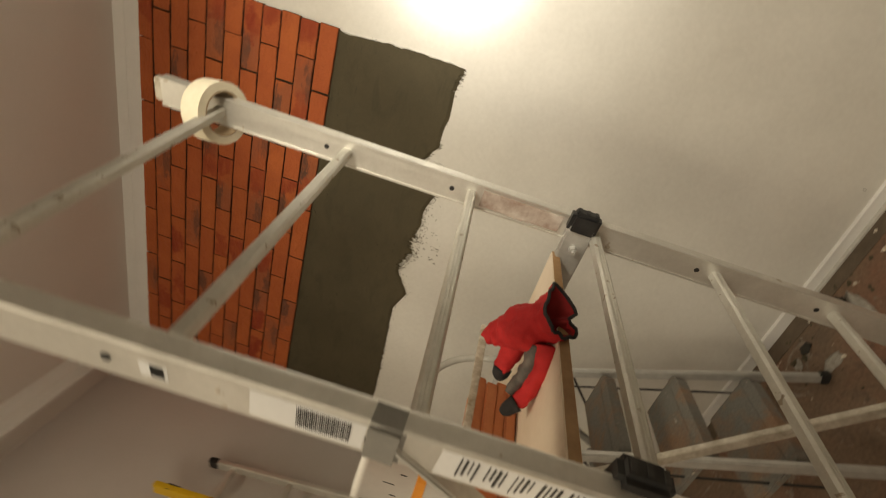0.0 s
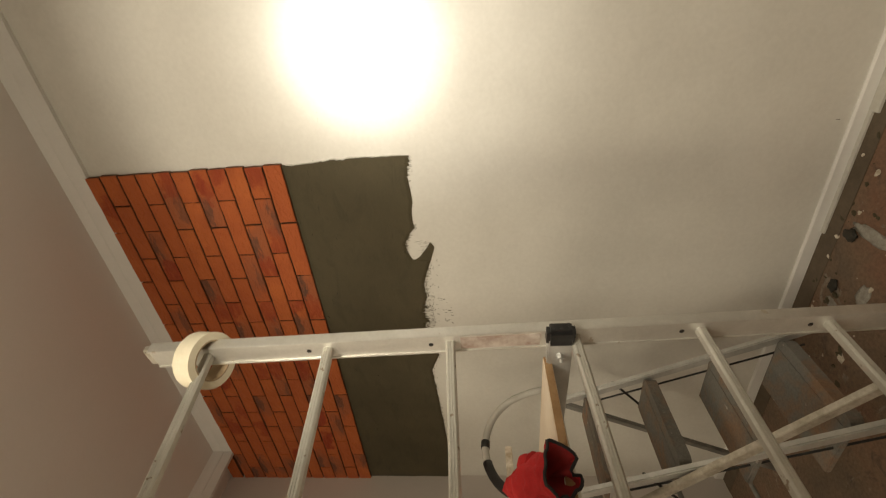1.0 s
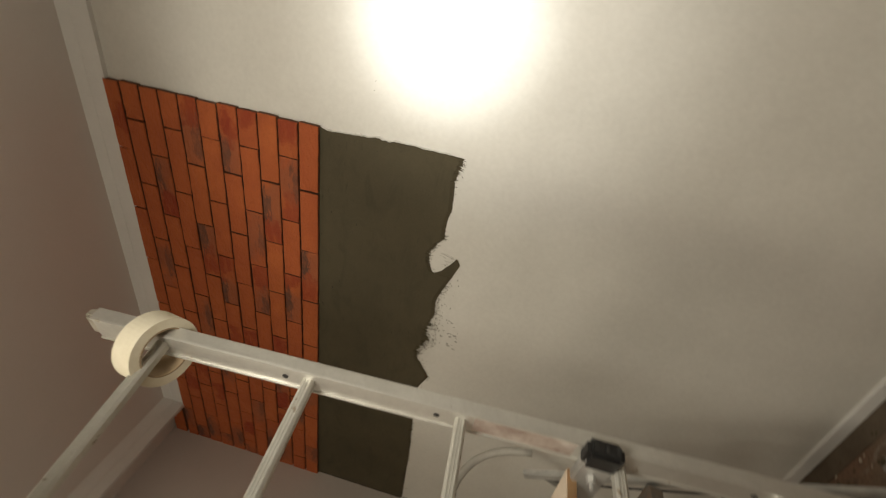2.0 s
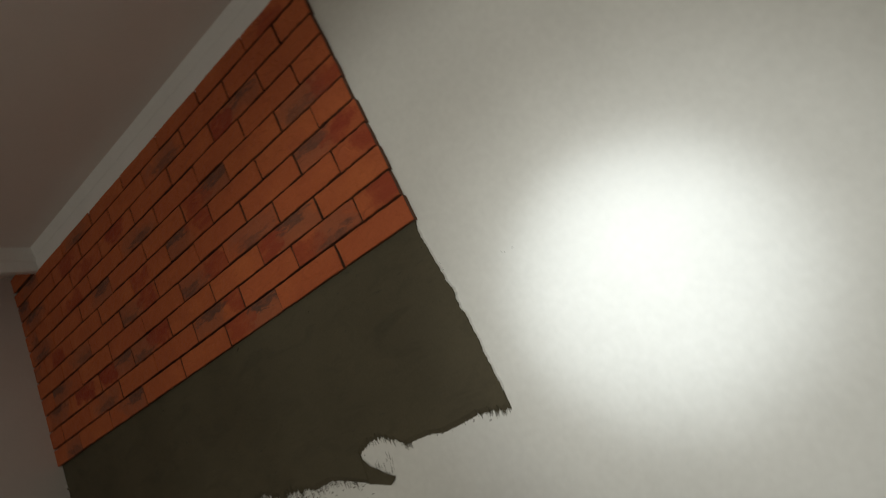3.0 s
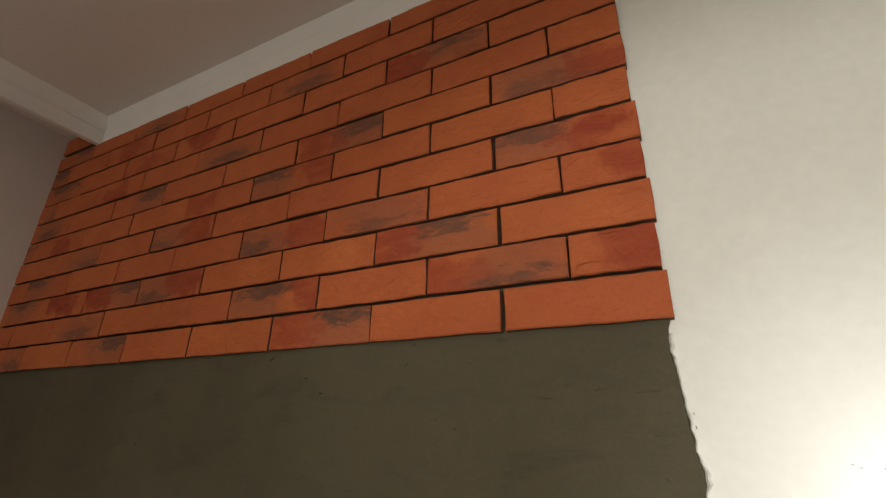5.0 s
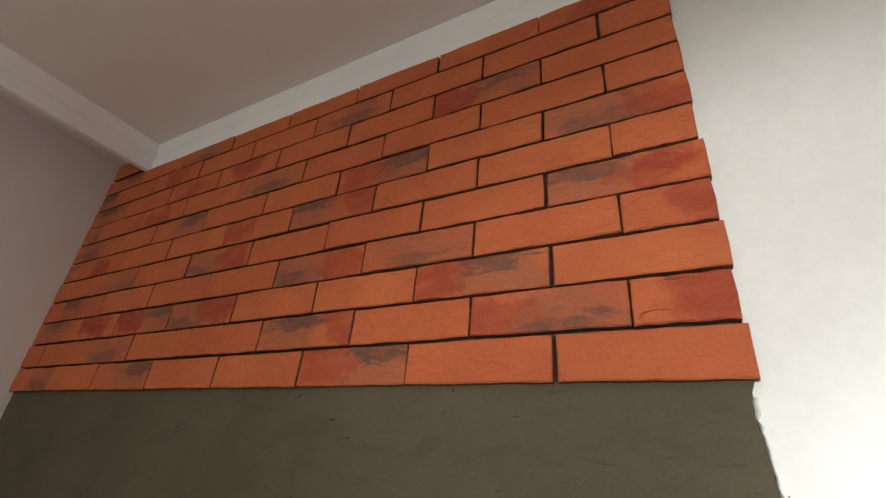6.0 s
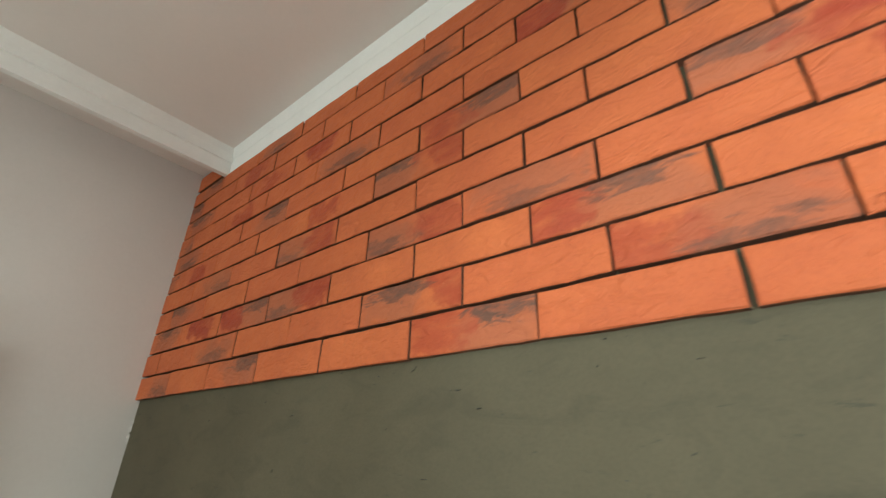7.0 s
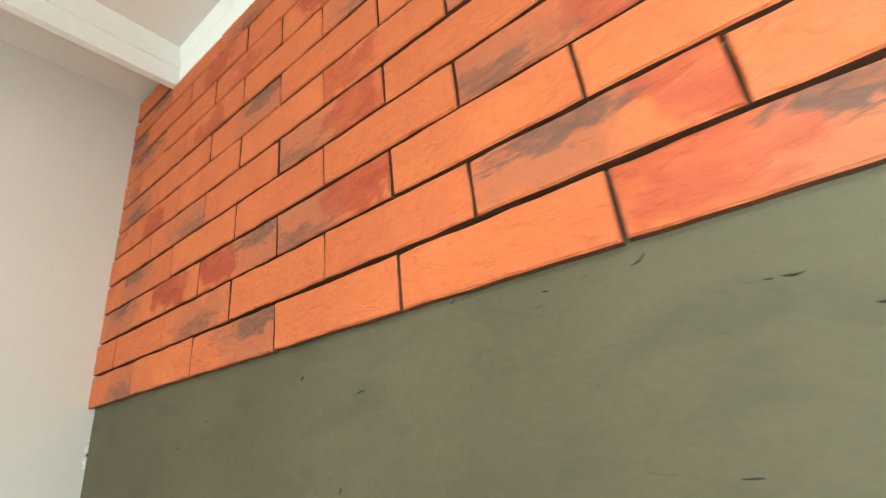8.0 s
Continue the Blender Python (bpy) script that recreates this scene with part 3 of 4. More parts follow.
def ladder():
    top = thing("folding_ladder", "scuffed aluminium folding ladder with square rungs and a level platform section", "ladder")
    across = LEFTWARD
    for near in (False, True):
        bm = bmesh.new()
        a, b = rail_at(0.0, near), rail_at(2.065, near)
        out = RUNG_DIR * (0.013 if near else -0.013)
        sign = 1.0 if near else -1.0
        shape = ((-0.030, -0.003), (-0.026, -0.003), (-0.0255, 0.0), (0.0255, 0.0), (0.026, -0.003), (0.030, -0.003), (0.031, 0.001), (0.031, 0.023), (0.028, 0.026), (-0.028, 0.026), (-0.031, 0.023), (-0.031, 0.001))
        loops = [[bm.verts.new(p + across * u + RUNG_DIR * v * sign) for u, v in shape] for p in (a, b)]
        for i in range(len(shape)):
            bm.faces.new((loops[0][i], loops[0][(i + 1) % len(shape)], loops[1][(i + 1) % len(shape)], loops[1][i]))
        for loop in loops:
            bm.faces.new(loop)
        rail = part("rail", bm, M_ALU, top)
        for k in range(6):
            bm = bmesh.new()
            inner = rail_at(1.70 - 0.281 * k, near)
            hole(bm, inner + (RUNG_DIR * 0.0265 if near else Vector()), RUNG_DIR, 0.0055)
            part("rivet", bm, M_BLACK, rail, "dark rivet hole")
        bm = bmesh.new()
        beam(bm, rail_at(2.03, near) + out, rail_at(2.085, near) + out, 0.052, 0.02, across, 0.005)
        cap = part("end_cap", bm, M_ALU_WORN, rail)
        for side in (-0.014, 0.012):
            bm = bmesh.new()
            hole(bm, rail_at(2.060, near) + across * side + (RUNG_DIR * 0.0265 if near else RUNG_DIR * -0.0035), RUNG_DIR, 0.006, 0.002)
            part("slot", bm, M_BLACK, cap, "dark slot")
        if not near:
            bm = bmesh.new()
            beam(bm, rail_at(1.352) + RUNG_DIR * 0.0006, rail_at(1.172) + RUNG_DIR * 0.0006, 0.040, 0.0012, across)
            part("label_residue", bm, M_RESIDUE, rail, "brownish torn label residue")
        if near:
            for z0, z1, w in ((1.665, 1.635, 0.024), (1.548, 1.425, 0.046), (1.345, 1.115, 0.048)):
                face = RUNG_DIR * 0.0255
                bm = bmesh.new()
                beam(bm, rail_at(z0, True) + face, rail_at(z1, True) + face, w, 0.0016, across)
                label = part("sticker", bm, M_PAPER, top, "white printed sticker")
                n = 28 if z0 - z1 < 0.2 else 34
                for i in range(n):
                    f = (i + 0.5) / n
                    if (i * 7) % 5 == 0 and n == 34:
                        continue
                    p = rail_at(z0 + (z1 - z0) * (0.06 + 0.88 * f if n == 34 else 0.40 + 0.48 * f), True) + face * 1.05
                    bm = bmesh.new()
                    wide = (0.16 + 0.34 * ((i * 37) % 11) / 11) * (z0 - z1) / n * (1.0 if n == 34 else 0.7)
                    beam(bm, p - across * w * 0.40, p + across * w * (0.34 if n == 28 else 0.1 + 0.3 * ((i * 5) % 7) / 7), wide, 0.0008, (0, 0, 1))
                    part("print_bar", bm, M_INK, label)
    for k in range(7):
        z = 1.935 - 0.28 * k
        bm = bmesh.new()
        out = (Vector((1, 0, 0)) - RUNG_DIR * RUNG_DIR.x).normalized()
        rise = RUNG_DIR.cross(out)
        ring = [(-0.0125, -0.008), (-0.008, -0.0125), (0.008, -0.0125), (0.0125, -0.008)]
        for e in (-0.006, 0.0, 0.006):
            ring += [(0.0125, e - 0.0012), (0.0133, e - 0.0006), (0.0133, e + 0.0006), (0.0125, e + 0.0012)]
        ring += [(0.0125, 0.008), (0.008, 0.0125), (-0.008, 0.0125), (-0.0125, 0.008)]
        ends = [[bm.verts.new(p + (out * u + rise * v) * 0.86) for u, v in ring] for p in (rail_at(z), rail_at(z - (0.018 if k == 0 else 0.0), True))]
        for i in range(len(ring)):
            bm.faces.new((ends[0][i - 1], ends[0][i], ends[1][i], ends[1][i - 1]))
        part("rung", bm, M_RUNG, top)
    # hinges and the level section
    for near in (False, True):
        c0 = rail_at(1.131, near) + (RUNG_DIR * -0.004 if near else RUNG_DIR * 0.012)
        bm = bmesh.new()
        beam(bm, c0 - LEFTWARD * 0.052, c0 + LEFTWARD * 0.0, 0.062, 0.034, (0, 0, 1), 0.008)
        cap = part("hinge_cap", bm, M_BLACK, top, "ribbed black plastic hinge cap")
        for e in (-1, 0, 1):
            bm = bmesh.new()
            beam(bm, c0 - LEFTWARD * 0.053 + Vector((0, 0, 0.018 * e)), c0 - LEFTWARD * 0.0545 + Vector((0, 0, 0.018 * e)), 0.007, 0.015, (0, 0, 1), 0.0004)
            part("slot", bm, M_INK, cap)
        bm = bmesh.new()
        beam(bm, c0 - LEFTWARD * 0.02, c0 + LEFTWARD * 0.62 - Vector((0, 0, 0.012)), 0.056, 0.022, (0, 0, 1), 0.003)
        plate = part("level_rail", bm, M_STEEL, top)
        bm = bmesh.new()
        tube(bm, c0 + LEFTWARD * 0.035 + RUNG_DIR * 0.010, c0 + LEFTWARD * 0.035 + RUNG_DIR * 0.024, 0.009, 6)
        tube(bm, c0 + LEFTWARD * 0.035 + RUNG_DIR * 0.022, c0 + LEFTWARD * 0.035 + RUNG_DIR * 0.034, 0.004, 10)
        part("bolt", bm, M_STEEL, plate)
    for k in range(2):
        bm = bmesh.new()
        p = rail_at(1.125) + LEFTWARD * (0.27 + 0.28 * k)
        beam(bm, p, p + RUNG_DIR * RAIL_W, 0.026, 0.026, (0, 0.2, 1), 0.005)
        part("rung", bm, M_ALU, top)
    # clamp on the near rail
    c1 = rail_at(1.405, True) + RUNG_DIR * 0.014
    bm = bmesh.new()
    beam(bm, c1 + Vector((0, 0, 0.022)), c1 - Vector((0, 0, 0.022)), 0.066, 0.034, across, 0.005)
    clamp = part("clamp", bm, M_STEEL_DARK, top, "grey steel guide clamp")
    bm = bmesh.new()
    beam(bm, c1 - Vector((0, 0, 0.01)), rail_at(1.131, True) + RUNG_DIR * 0.014 + LEFTWARD * 0.20, 0.034, 0.010, (0, 1, 0), 0.003)
    part("brace_plate", bm, M_STEEL, clamp)
    return top


ladder()


def tape_roll(c0, lean):
    top = thing("tape_roll", "cream masking tape roll hung over the end of a ladder rail", "tape", "tape rolls on the ladder")
    ax = Vector(lean).normalized()
    m, _ = axis(c0 - ax * 0.024, c0 + ax, (1, 0, 0))

    def ring(bm, r0, r1, h0, h1, seg=48):
        loops = []
        for r, h in ((r0, h0), (r1, h0), (r1, h1), (r0, h1)):
            loops.append([bm.verts.new(m @ Vector((r * math.cos(2 * math.pi * i / seg), r * math.sin(2 * math.pi * i / seg), h))) for i in range(seg)])
        for q in range(4):
            for i in range(seg):
                bm.faces.new((loops[q][i], loops[q][(i + 1) % seg], loops[(q + 1) % 4][(i + 1) % seg], loops[(q + 1) % 4][i]))

    bm = bmesh.new()
    ring(bm, 0.0465, 0.064, 0.0, 0.048)
    part("tape", bm, M_TAPE, top)
    bm = bmesh.new()
    ring(bm, 0.0435, 0.0465, -0.0005, 0.0485)
    part("core", bm, M_CARD, top, "pale cardboard core")


tape_roll(rail_at(1.938) + RUNG_DIR * 0.010, (-0.16, 0.26, 1.0))
tape_roll(rail_at(1.930, True) - RUNG_DIR * 0.004, (-0.14, -0.22, 1.0))


# ---- board, brick pile, glove and tools on the platform ----
def board():
    top = thing("plywood_board", "pale plywood board lying on the ladder's platform section", "board")
    m = Matrix.Translation((1.775, -0.785, 1.143)) @ pose(0, 0, 0, 0, 0, -1)
    bm = bmesh.new()
    box(bm, -0.36, -0.80, 0.0, 0.0, 0.0, 0.020, m, 0.0012)
    part("top", bm, M_PINE, top)
    bm = bmesh.new()
    box(bm, -0.3595, -0.7995, 0.0018, 0.0012, 0.0012, 0.0182, m)
    part("edge", bm, M_PINE_EDGE, top, "brown sawn edge")


board()
pile_rng = random.Random(3)


def slip_mesh(length=0.2475):
    bm = bmesh.new()
    box(bm, -length / 2, -0.0345, 0, length / 2, 0.0345, 0.0205, None, 0.0025)
    return finish("brick_slip", bm, M_SLIP)


SLIP = slip_mesh()
for layer in range(4):
    for side in range(2):
        if layer == 3 and side == 1:
            continue
        ob = new("brick_slip", SLIP)
        ob.matrix_world = pose(1.545 - 0.076 * side + pile_rng.uniform(-0.006, 0.006), -1.165 + pile_rng.uniform(-0.02, 0.02), 1.1642 + 0.0210 * layer, 0, 0, 90 + pile_rng.uniform(-4, 4))
        ob.color = (0, 0, 0, 1)
        tagged(ob, "orange-red brick slip in a small pile on the board", "brick slip", "brick slips in the pile")


def stick():
    bm = bmesh.new()
    knots = [Vector((1.604, -0.90, 1.2535)), Vector((1.596, -1.06, 1.2525)), Vector((1.586, -1.20, 1.2525)), Vector((1.575, -1.34, 1.252))]
    for i, (a, b) in enumerate(zip(knots, knots[1:])):
        beam(bm, a, b + (b - a) * 0.03, (0.016, 0.014, 0.017)[i], 0.007, (0, 0.1 * i, 1), 0.002)
    tagged(part("mixing_stick", bm, M_SPLATTER), "plaster-spattered wooden stick lying on the brick slips", "stick")


stick()


def bucket():
    top = thing("plaster_tub", "white plastic tub with an orange band on the platform section", "tub")
    base = Vector((1.235, -1.02, 1.170))
    prof = [(0.0, 0.0), (0.076, 0.0), (0.078, 0.004), (0.088, 0.225), (0.093, 0.227), (0.093, 0.245), (0.084, 0.247), (0.080, 0.236), (0.0, 0.234)]

    def lathe(bm, pts, seg=36):
        rings = [[bm.verts.new(base + Vector((r * math.cos(2 * math.pi * i / seg), r * math.sin(2 * math.pi * i / seg), h))) for i in range(seg)] for r, h in pts]
        for a, b in zip(rings, rings[1:]):
            for i in range(seg):
                bm.faces.new((a[i], a[(i + 1) % seg], b[(i + 1) % seg], b[i]))

    bm = bmesh.new()
    lathe(bm, [(max(r, 0.002), h) for r, h in prof])
    body = part("body", bm, M_TUB, top, smooth=True)
    bm = bmesh.new()
    lathe(bm, [(0.0825, 0.095), (0.0832, 0.095), (0.0842, 0.117), (0.0835, 0.117)])
    part("band", bm, M_ORANGE, body, "orange printed band")
    bm = bmesh.new()
    for i in range(13):
        a = math.radians(-150 + 17 * i)
        h0 = 0.140 + 0.010 * (i % 3)
        u = Vector((math.cos(a), math.sin(a), 0))
        beam(bm, base + u * 0.0842 + Vector((0, 0, h0)), base + u * 0.0856 + Vector((0, 0, h0 + 0.014 + 0.012 * (i % 2))), 0.0022, 0.0012, u.cross(Vector((0, 0, 1))))
    tagged(part("print_bars", bm, M_INK, body), kind="stuff")


bucket()


def sweep(bm, pts, radii, seg=12, flat=1.0, caps=True):
    """A tapered tube along points."""
    pts = [Vector(p) for p in pts]
    rings = []
    side = Vector((0.2, 0.35, 0.9))
    for i, p in enumerate(pts):
        t = (pts[min(i + 1, len(pts) - 1)] - pts[max(i - 1, 0)]).normalized()
        x = (side - t * t.dot(side)).normalized()
        y = t.cross(x)
        rings.append([bm.verts.new(p + radii[i] * (x * math.cos(2 * math.pi * k / seg) * flat + y * math.sin(2 * math.pi * k / seg))) for k in range(seg)])
    for a, b in zip(rings, rings[1:]):
        for k in range(seg):
            bm.faces.new((a[k], a[(k + 1) % seg], b[(k + 1) % seg], b[k]))
    if caps:
        bm.faces.new(rings[0])
        bm.faces.new(rings[-1])
    return rings


def smooth_path(pts, radii, steps=5):
    out, rad = [], []
    n = len(pts)
    P = [Vector(p) for p in pts]
    for i in range(n - 1):
        p0, p1, p2, p3 = P[max(i - 1, 0)], P[i], P[i + 1], P[min(i + 2, n - 1)]
        for k in range(steps):
            t = k / steps
            out.append(0.5 * (2 * p1 + (p2 - p0) * t + (2 * p0 - 5 * p1 + 4 * p2 - p3) * t * t + (3 * p1 - p0 - 3 * p2 + p3) * t ** 3))
            rad.append(radii[i] + (radii[i + 1] - radii[i]) * t)
    return out + [P[-1]], rad + [radii[-1]]


def crumple(bm, amount, scale):
    bm.normal_update()
    for v in bm.verts:
        v.co += v.normal * amount * (noise.noise(v.co * scale) + 0.5 * noise.noise(v.co * scale * 2.3))


GLOVE_APEX = (0.80, 0.50, 0.25)


def glove():
    top = thing("work_glove", "red fabric work glove with black trim draped over the board's edge", "glove")
    mouth = Vector((1.782, -1.050, 1.146))
    inward = (Vector((1.755, -1.040, 1.163)) - mouth).normalized()
    apex = Vector(GLOVE_APEX)
    apex = (apex - inward * apex.dot(inward)).normalized()
    flank = inward.cross(apex)

    def slump(bm):
        # the cuff falls into a drop shape with one fold in its flank
        for v in bm.verts:
            rel = v.co - mouth
            w = max(0.0, min(1.0, 1 - rel.dot(inward) / 0.055))
            va, vb = rel.dot(apex), rel.dot(flank)
            tip = max(0.0, min(1.0, va / 0.052))
            shift = -0.62 * tip * w * vb
            if vb > 0:
                shift -= 0.026 * w * math.exp(-((va + 0.014) / 0.011) ** 2)
            v.co += flank * shift + apex * (0.012 * tip * w)

    bm = bmesh.new()
    p, r = smooth_path([mouth, (1.755, -1.040, 1.163), (1.728, -1.034, 1.182), (1.702, -1.030, 1.203), (1.680, -1.028, 1.224), (1.662, -1.026, 1.242)], [0.058, 0.054, 0.055, 0.055, 0.044, 0.018], 7)
    rim = sweep(bm, p, r, 40, 0.74, False)[0]
    crumple(bm, 0.008, 26)
    crumple(bm, 0.005, 60)
    slump(bm)
    rim = [v.co.copy() for v in rim]
    palm = part("palm", bm, M_RED, top, smooth=True)
    # the lining runs from the rim into the glove
    bm = bmesh.new()
    deep = Vector((1.735, -1.036, 1.178))
    loops = [[bm.verts.new(v.lerp(deep, f) + inward * 0.001) for v in rim] for f in (0.03, 0.2, 0.4, 0.62, 0.85)]
    for a, b in zip(loops, loops[1:]):
        for k in range(len(rim)):
            bm.faces.new((a[k], a[(k + 1) % len(rim)], b[(k + 1) % len(rim)], b[k]))
    bm.faces.new(loops[-1])
    crumple(bm, 0.003, 45)
    part("lining", bm, M_LINING, palm, "dark red inner lining", True)
    bm = bmesh.new()
    sweep(bm, rim + rim[:1], [0.0036] * (len(rim) + 1), 8)
    part("cuff_trim", bm, M_BLACKCLOTH, palm, "black cuff binding", True)
    fingers = (
        ([(1.722, -1.078, 1.150), (1.690, -1.095, 1.146), (1.655, -1.108, 1.150), (1.620, -1.124, 1.165), (1.592, -1.140, 1.188)], [0.024, 0.019, 0.017, 0.016, 0.009], M_RED),
        ([(1.712, -1.068, 1.165), (1.672, -1.084, 1.165), (1.640, -1.094, 1.172), (1.612, -1.112, 1.188)], [0.022, 0.017, 0.015, 0.009], M_GREYRUB),
        ([(1.700, -1.045, 1.200), (1.662, -1.056, 1.205), (1.636, -1.066, 1.208), (1.616, -1.072, 1.208)], [0.030, 0.022, 0.018, 0.010], M_RED),
        ([(1.690, -1.020, 1.222), (1.664, -1.016, 1.244), (1.648, -1.020, 1.256)], [0.030, 0.021, 0.011], M_RED),
        ([(1.720, -0.995, 1.195), (1.700, -0.985, 1.212), (1.684, -0.985, 1.224)], [0.026, 0.021, 0.011], M_RED))
    for pts, rad, mat in fingers:
        bm = bmesh.new()
        p, r = smooth_path(pts, rad, 6)
        sweep(bm, p, r, 16)
        crumple(bm, 0.005, 60)
        part("finger", bm, mat, top, "" if mat is M_RED else "grey rubber-coated finger", True)
    for pts, rad in (([(1.630, -1.067, 1.2085), (1.616, -1.072, 1.209), (1.606, -1.074, 1.209)], [0.0195, 0.0165, 0.008]), ([(1.612, -1.130, 1.171), (1.596, -1.139, 1.186), (1.588, -1.143, 1.192)], [0.0172, 0.013, 0.006])):
        bm = bmesh.new()
        p, r = smooth_path(pts, rad, 3)
        sweep(bm, p, r, 14)
        part("fingertip", bm, M_BLACKCLOTH, top, "black fingertip", True)
    top.scale = (0.87, 0.87, 0.87)
    top.location = (0.250, -0.170, 0.171)


glove()


# ---- steel step stool with dark treads ----
def step_ladder():
    top = thing("step_ladder", "grey steel step ladder with worn dark treads and a hoop handle", "step ladder")
    front = lambda y, z: Vector((1.452 - 0.430 * z, y, z))
    ys = (-0.285, -0.675)
    for y in ys:
        bm = bmesh.new()
        beam(bm, front(y, 0.012), front(y, 1.08), 0.022, 0.034, (0, 1, 0), 0.004)
        rail = part("front_leg", bm, M_STEEL, top)
        bm = bmesh.new()
        beam(bm, front(y, 0.0), front(y, 0.03), 0.028, 0.042, (0, 1, 0), 0.004)
        part("foot", bm, M_BLACK, rail, "black rubber foot")
        bm = bmesh.new()
        beam(bm, (0.99, y + 0.024, 1.02), (0.52, y + 0.024, 0.0), 0.020, 0.028, (0, 1, 0), 0.004)
        part("rear_leg", bm, M_STEEL_DARK, top)
        bm = bmesh.new()
        tube(bm, front(y, 0.80) + Vector((0, 0.02, 0)), (0.89, y + 0.02, 0.60), 0.005, 8)
        tube(bm, front(y, 0.86) + Vector((-0.10, 0.03, 0)), front(y, 0.02) + Vector((-0.16, 0.03, 0.10)), 0.004, 8)
        part("brace_rod", bm, M_BLACK, top, "thin black brace rod")
    bm = bmesh.new()
    tube(bm, (0.60, -0.30, 0.20), (0.60, -0.66, 0.20), 0.010, 10)
    part("cross_bar", bm, M_STEEL_DARK, top)
    bm = bmesh.new()
    tube(bm, (0.78, -0.30, 0.58), (0.78, -0.66, 0.58), 0.010, 10)
    part("cross_bar", bm, M_STEEL_DARK, top)
    for z, deep in ((0.910, 0.12), (0.690, 0.16), (0.465, 0.19), (0.248, 0.22)):
        bm = bmesh.new()
        p = front(-0.48, z)
        box(bm, p.x - deep, -0.662, z - 0.014, p.x - 0.020, -0.298, z + 0.006, None, 0.004)
        nose = []
        for cx, cy, a0 in ((p.x - 0.016, -0.626, -90), (p.x - 0.016, -0.334, 0)):
            nose += [(cx + 0.036 * math.cos(radians(a0 + 15 * k)), cy + 0.036 * math.sin(radians(a0 + 15 * k))) for k in range(7)]
        nose = [(p.x - 0.022, -0.662)] + nose + [(p.x - 0.022, -0.298)]
        low, high = ([bm.verts.new((x, y, zz)) for x, y in nose] for zz in (z - 0.034, z + 0.0055))
        bm.faces.new(high)
        bm.faces.new(low)
        for i in range(len(nose)):
            bm.faces.new((low[i - 1], low[i], high[i], high[i - 1]))
        part("tread", bm, M_TREAD if z < 0.8 else M_TREADWOOD, top)
    # the hoop
    bm = bmesh.new()
    pts = []
    for k in range(25):
        a = math.pi * k / 24
        pts.append((0.97 - 0.07 * math.sin(a) ** 0.7, -0.42 + 0.245 * math.cos(a), 1.05 + 0.275 * math.sin(a) ** 0.75))
    sweep(bm, pts, [0.0155] * 25, 12)
    hoop = part("hoop", bm, M_PALE, top, "bent steel hoop handle", True)
    bm = bmesh.new()
    sweep(bm, [Vector(p) for p in pts[14:22]], [0.019] * 8, 12)
    part("grip", bm, M_BLACK, hoop, "black foam grip", True)
    bm = bmesh.new()
    sweep(bm, [Vector(p) for p in pts[11:13]], [0.0185] * 2, 12)
    part("collar", bm, M_BLACK, hoop, "", True)


step_ladder()


def straightedge():
    bm = bmesh.new()
    beam(bm, (1.842, -0.703, 0.022), (0.86, -0.703, 0.962), 0.020, 0.030, (0, 1, 0), 0.002)
    tagged(part("straightedge", bm, M_ALU_WORN), "plaster-stained aluminium straightedge leaning on the step ladder", "straightedge")


straightedge()


def wall_ladder():
    top = thing("wall_ladder", "slim aluminium ladder leaning upright against the side wall", "ladder")
    for y in (-0.44, -0.80):
        bm = bmesh.new()
        beam(bm, (0.36, y, 0.0), (0.052, y - 0.012, 2.13), 0.045, 0.022, (1, 0, 0), 0.003)
        rail = part("rail", bm, M_ALU, top)
        bm = bmesh.new()
        beam(bm, (0.0545, y - 0.012, 2.115), (0.047, y - 0.012, 2.165), 0.050, 0.026, (1, 0, 0), 0.005)
        part("end_cap", bm, M_BLACK, rail, "black plastic end cap")
    for k in range(7):
        z = 2.04 - 0.28 * k
        x = 0.36 - 0.1446 * z
        bm = bmesh.new()
        beam(bm, (x, -0.445, z), (x, -0.805, z), 0.026, 0.026, (0, 0, 1), 0.005)
        part("rung", bm, M_ALU, top)


wall_ladder()


def spirit_level():
    top = thing("spirit_level", "long yellow spirit level standing against the side wall", "spirit level")
    bm = bmesh.new()
    beam(bm, (0.30, -0.650, 0.0), (0.085, -0.655, 2.285), 0.055, 0.024, (1, 0, 0), 0.003)
    part("body", bm, M_YELLOW, top)
    for z in (0.5, 1.3, 2.2):
        x = 0.30 - 0.0947 * z
        bm = bmesh.new()
        beam(bm, (x + 0.004, -0.652, z - 0.03), (x + 0.001, -0.652, z + 0.03), 0.05, 0.027, (1, 0, 0), 0.002)
        part("vial_housing", bm, M_BLACK, top)


spirit_level()

def crumbs(name, count, mat, biggest, label, seed):
    """Dried lumps that fell to the floor along the foot of the wall."""
    r = random.Random(seed)
    bm = bmesh.new()
    for _ in range(count):
        x, y, size = r.uniform(0.9, 2.1), -0.03 - abs(r.gauss(0, 0.20)), biggest * r.uniform(0.15, 1.0) ** 2
        m = pose(x, y, size * 0.10, r.uniform(-15, 15), r.uniform(-15, 15), r.uniform(0, 360))
        made = bmesh.ops.create_icosphere(bm, subdivisions=1, radius=1.0)["verts"]
        wide = (size * r.uniform(0.5, 1.0), size * r.uniform(0.4, 0.8), size * r.uniform(0.10, 0.25))
        for v in made:
            v.co = m @ Vector([c * w * r.uniform(0.55, 1.35) for c, w in zip(v.co, wide)])
    tagged(part(name, bm, mat), label, "crumbs", kind="stuff")


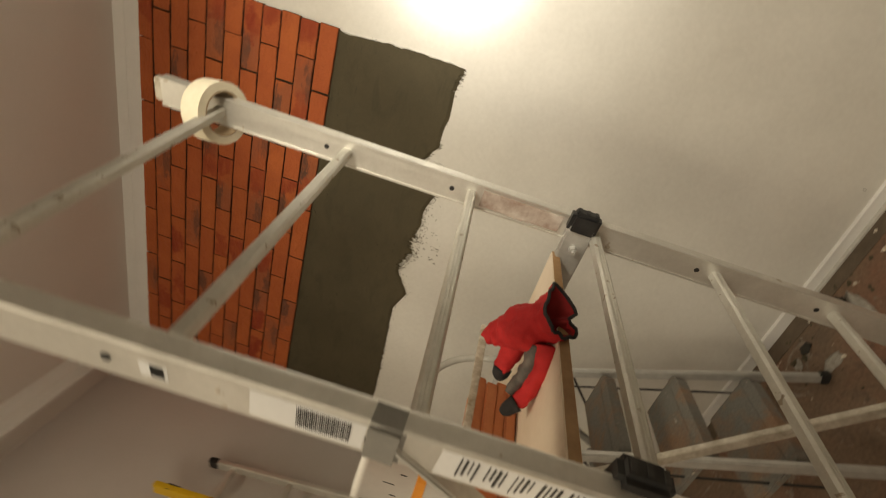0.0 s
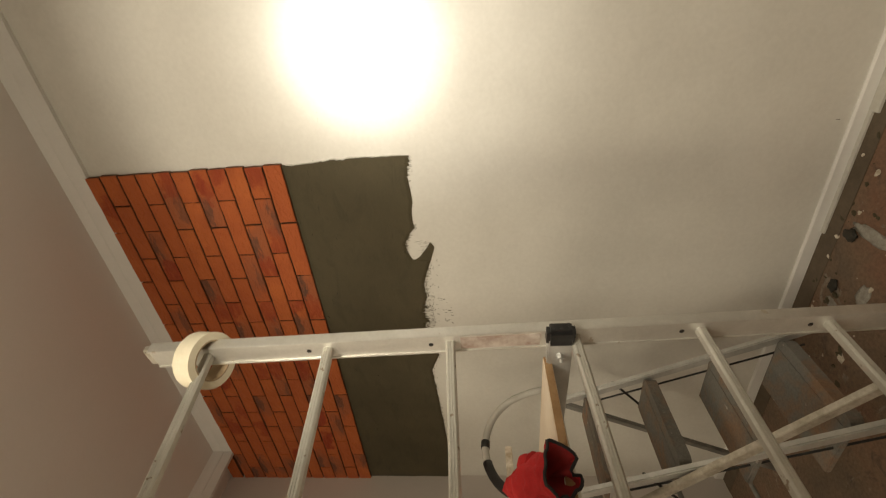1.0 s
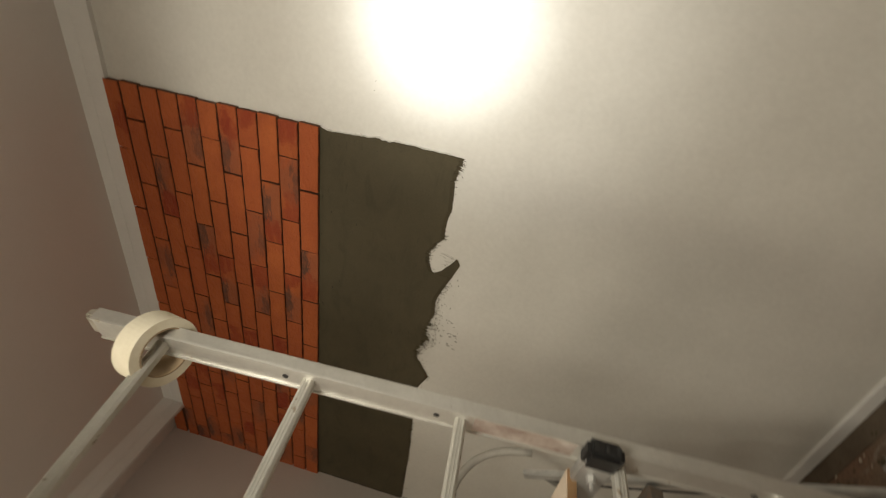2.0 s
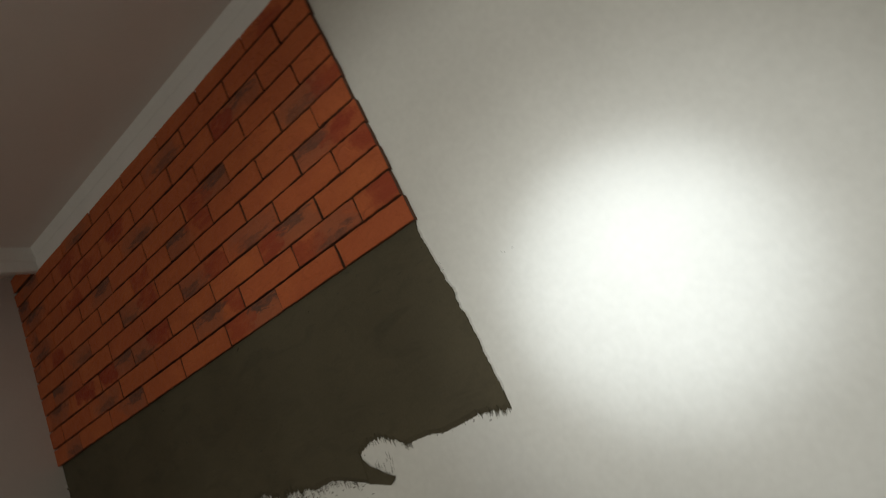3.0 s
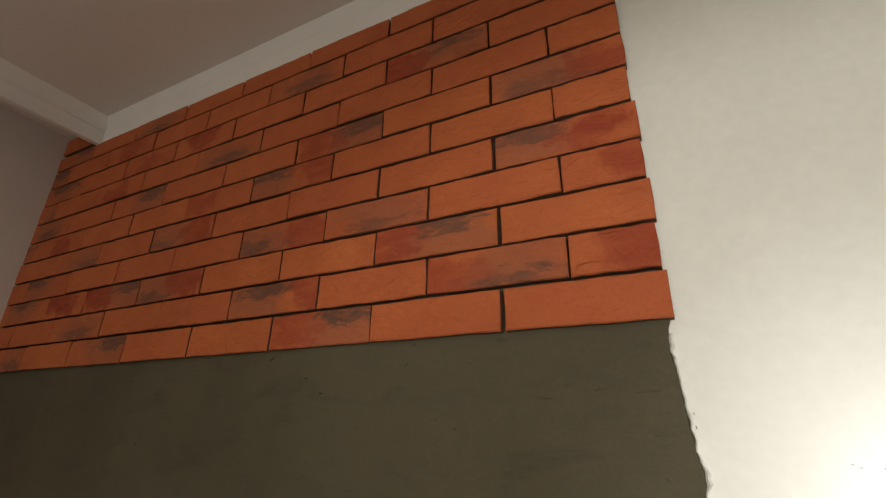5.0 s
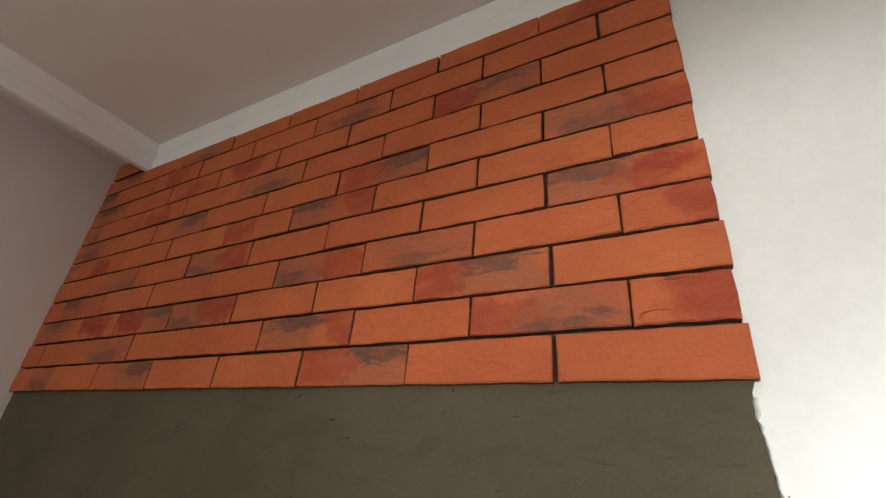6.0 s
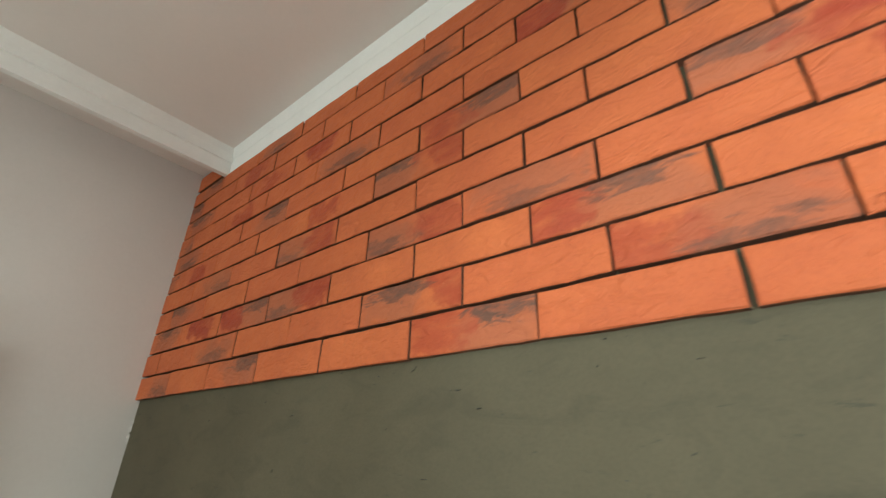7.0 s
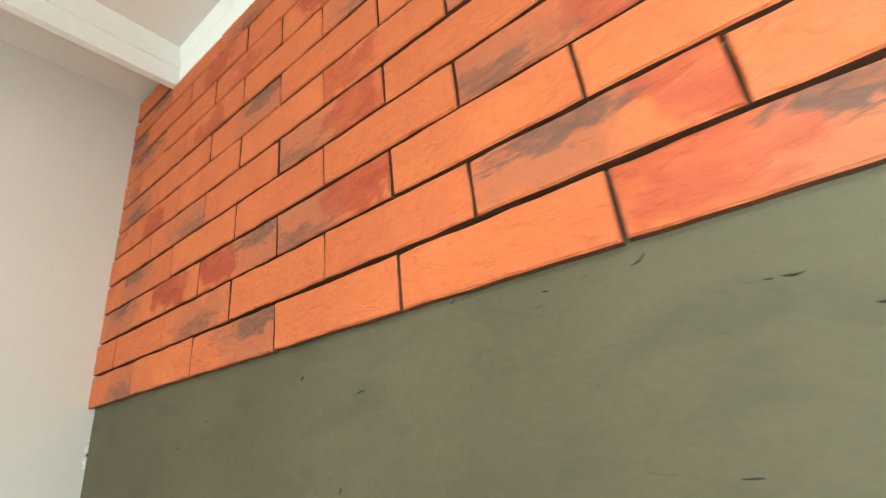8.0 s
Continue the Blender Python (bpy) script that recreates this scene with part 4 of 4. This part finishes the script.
crumbs("plaster_crumbs", 40, M_SPLATTER, 0.022, "pale dried plaster crumbs on the floor by the wall", 3)
crumbs("adhesive_crumbs", 80, M_GLUE, 0.030, "dark lumps of tile adhesive on the floor by the wall", 4)

blob("adhesive_lump", 1.668, -0.118, 0.007, 0.021, 0.026, 0.009, M_LUMP_NICK_SHADE, "dark lump of adhesive dropped on the floor", "adhesive", 31)
blob("adhesive_lump", 1.462, -0.135, 0.006, 0.026, 0.017, 0.008, M_LUMP_NICK_SHADE, "dark lump of adhesive dropped on the floor", "adhesive", 32)
blob("plaster_splash", 1.706, -0.190, 0.001, 0.024, 0.085, 0.003, M_SPLAT, "pale plaster splash dried on the floor", "plaster", 33)
blob("plaster_splash", 1.500, -0.255, 0.001, 0.042, 0.025, 0.003, M_SPLAT, "pale plaster splash dried on the floor", "plaster", 34)
blob("plaster_splash", 1.395, -0.150, 0.001, 0.018, 0.024, 0.003, M_SPLAT, "pale plaster splash dried on the floor", "plaster", 35)

# ---- brick slips ----
LOOK = (  # from the wall's free end inwards, course by course from the lowest
    "..a..d.d", "XQsP..m..", ".Q..CaFm", "RsmC...l.", "C...C.d.", "ss.Cr..Fl",
    "P.a..d.m", "....m.F.d", ".Q..FF.m", "...m..F.m", "F....m.d")
MARKS = {".": (0, 0), "s": (0, 0), "R": (0, 0.86), "r": (0, 0.15), "X": (0, 0.66), "F": (0, 0.5), "d": (0.80, 0), "l": (0.16, 0),
         "m": (0.52, 0), "a": (0.82, 0.24), "C": (0.20, 0.80), "Q": (0.64, 0.14), "P": (0.36, 0.90)}
rng = random.Random(7)


def brick_mesh(length, seed):
    r = random.Random(seed)
    bm = bmesh.new()
    half, h = length / 2, 0.0696 / 2
    outline = []
    for sx, sz, steps in ((-1, -1, 8), (1, -1, 2), (1, 1, 8), (-1, 1, 2)):
        for k in range(steps):
            f = k / steps
            if steps == 8:
                x, z = (-half + 2 * half * f) * (1 if sz < 0 else -1), sz * h
            else:
                x, z = sx * half, sz * h * (1 - 2 * f)
            outline.append((x + r.uniform(-1, 1) * 0.0010, z + r.uniform(-1, 1) * 0.0011))
    front = [bm.verts.new((x * (1 - 0.0022 / half), r.uniform(0, 0.0012), z * (1 - 0.0022 / h))) for x, z in outline]
    mid = [bm.verts.new((x, 0.0028, z)) for x, z in outline]
    back = [bm.verts.new((x, 0.0200, z)) for x, z in outline]
    bm.faces.new(front)
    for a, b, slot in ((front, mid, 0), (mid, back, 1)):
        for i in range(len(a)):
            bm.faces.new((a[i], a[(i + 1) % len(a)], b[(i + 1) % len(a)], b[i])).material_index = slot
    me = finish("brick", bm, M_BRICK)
    # second slot: side faces with the joint shade in their colour
    me.materials.append(M_JOINT_SHADE)
    return me


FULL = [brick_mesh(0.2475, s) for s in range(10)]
cut_meshes = {}
EVEN = (0.010, 0.005, 0.006, 0.002, 0.001, 0.001, 0.0)
ODD = (-0.002, -0.004, -0.004, -0.008, -0.007, -0.005, -0.004)
for row in range(BRICK_ROW + 1):
    joints = [EDGE] + [EDGE - (k + (0.5 if row % 2 else 1.0)) * BR_L + (ODD if row % 2 else EVEN)[k] * (1.0 if row < 4 else 0.5) for k in range(7)]
    if row % 2:
        joints.append(EDGE - 7.5 * BR_L)
    joints = ([j for j in joints if j > 0.03] if row < BRICK_ROW else [0.232]) + [-0.012]
    for k, (b, a) in enumerate(zip(joints, joints[1:])):
        long = (b - a) - 0.0042 + (0.0042 if k == 0 else 0) + (0.003 if a < 0 else 0)
        mid = (a + b) / 2 + (0.0021 if k == 0 else 0)
        if abs(long - 0.2475) < 0.012:
            me, sx = FULL[rng.randrange(10)], long / 0.2475
        else:
            key = round(long, 3)
            if key not in cut_meshes:
                cut_meshes[key] = brick_mesh(key, row * 31 + k)
            me, sx = cut_meshes[key], 1.0
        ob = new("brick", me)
        ob.parent = wall_north
        ob.location = (mid + (rng.uniform(-0.003, 0.003) if k == 0 else 0), rng.uniform(-0.001, 0.001), BASE_Z + BR_H * row + 0.0696 / 2 + rng.uniform(-0.001, 0.001))
        ob.rotation_euler = (rng.uniform(-0.004, 0.004), rng.uniform(-0.004, 0.004), rng.uniform(-0.004, 0.004))
        ob.scale = (sx, 1, 1)
        if row == BRICK_ROW - 1:
            ob.scale.z = 0.83
            ob.location.z -= 0.0690 * 0.085
        mark = MARKS[LOOK[row][k]] if row < BRICK_ROW and k < len(LOOK[row]) else (0, 0)
        ob.color = (mark[0], mark[1], {"X": 1.0, "s": 0.3}.get(LOOK[row][k:k + 1] if row < BRICK_ROW else "", 0.0), 1)
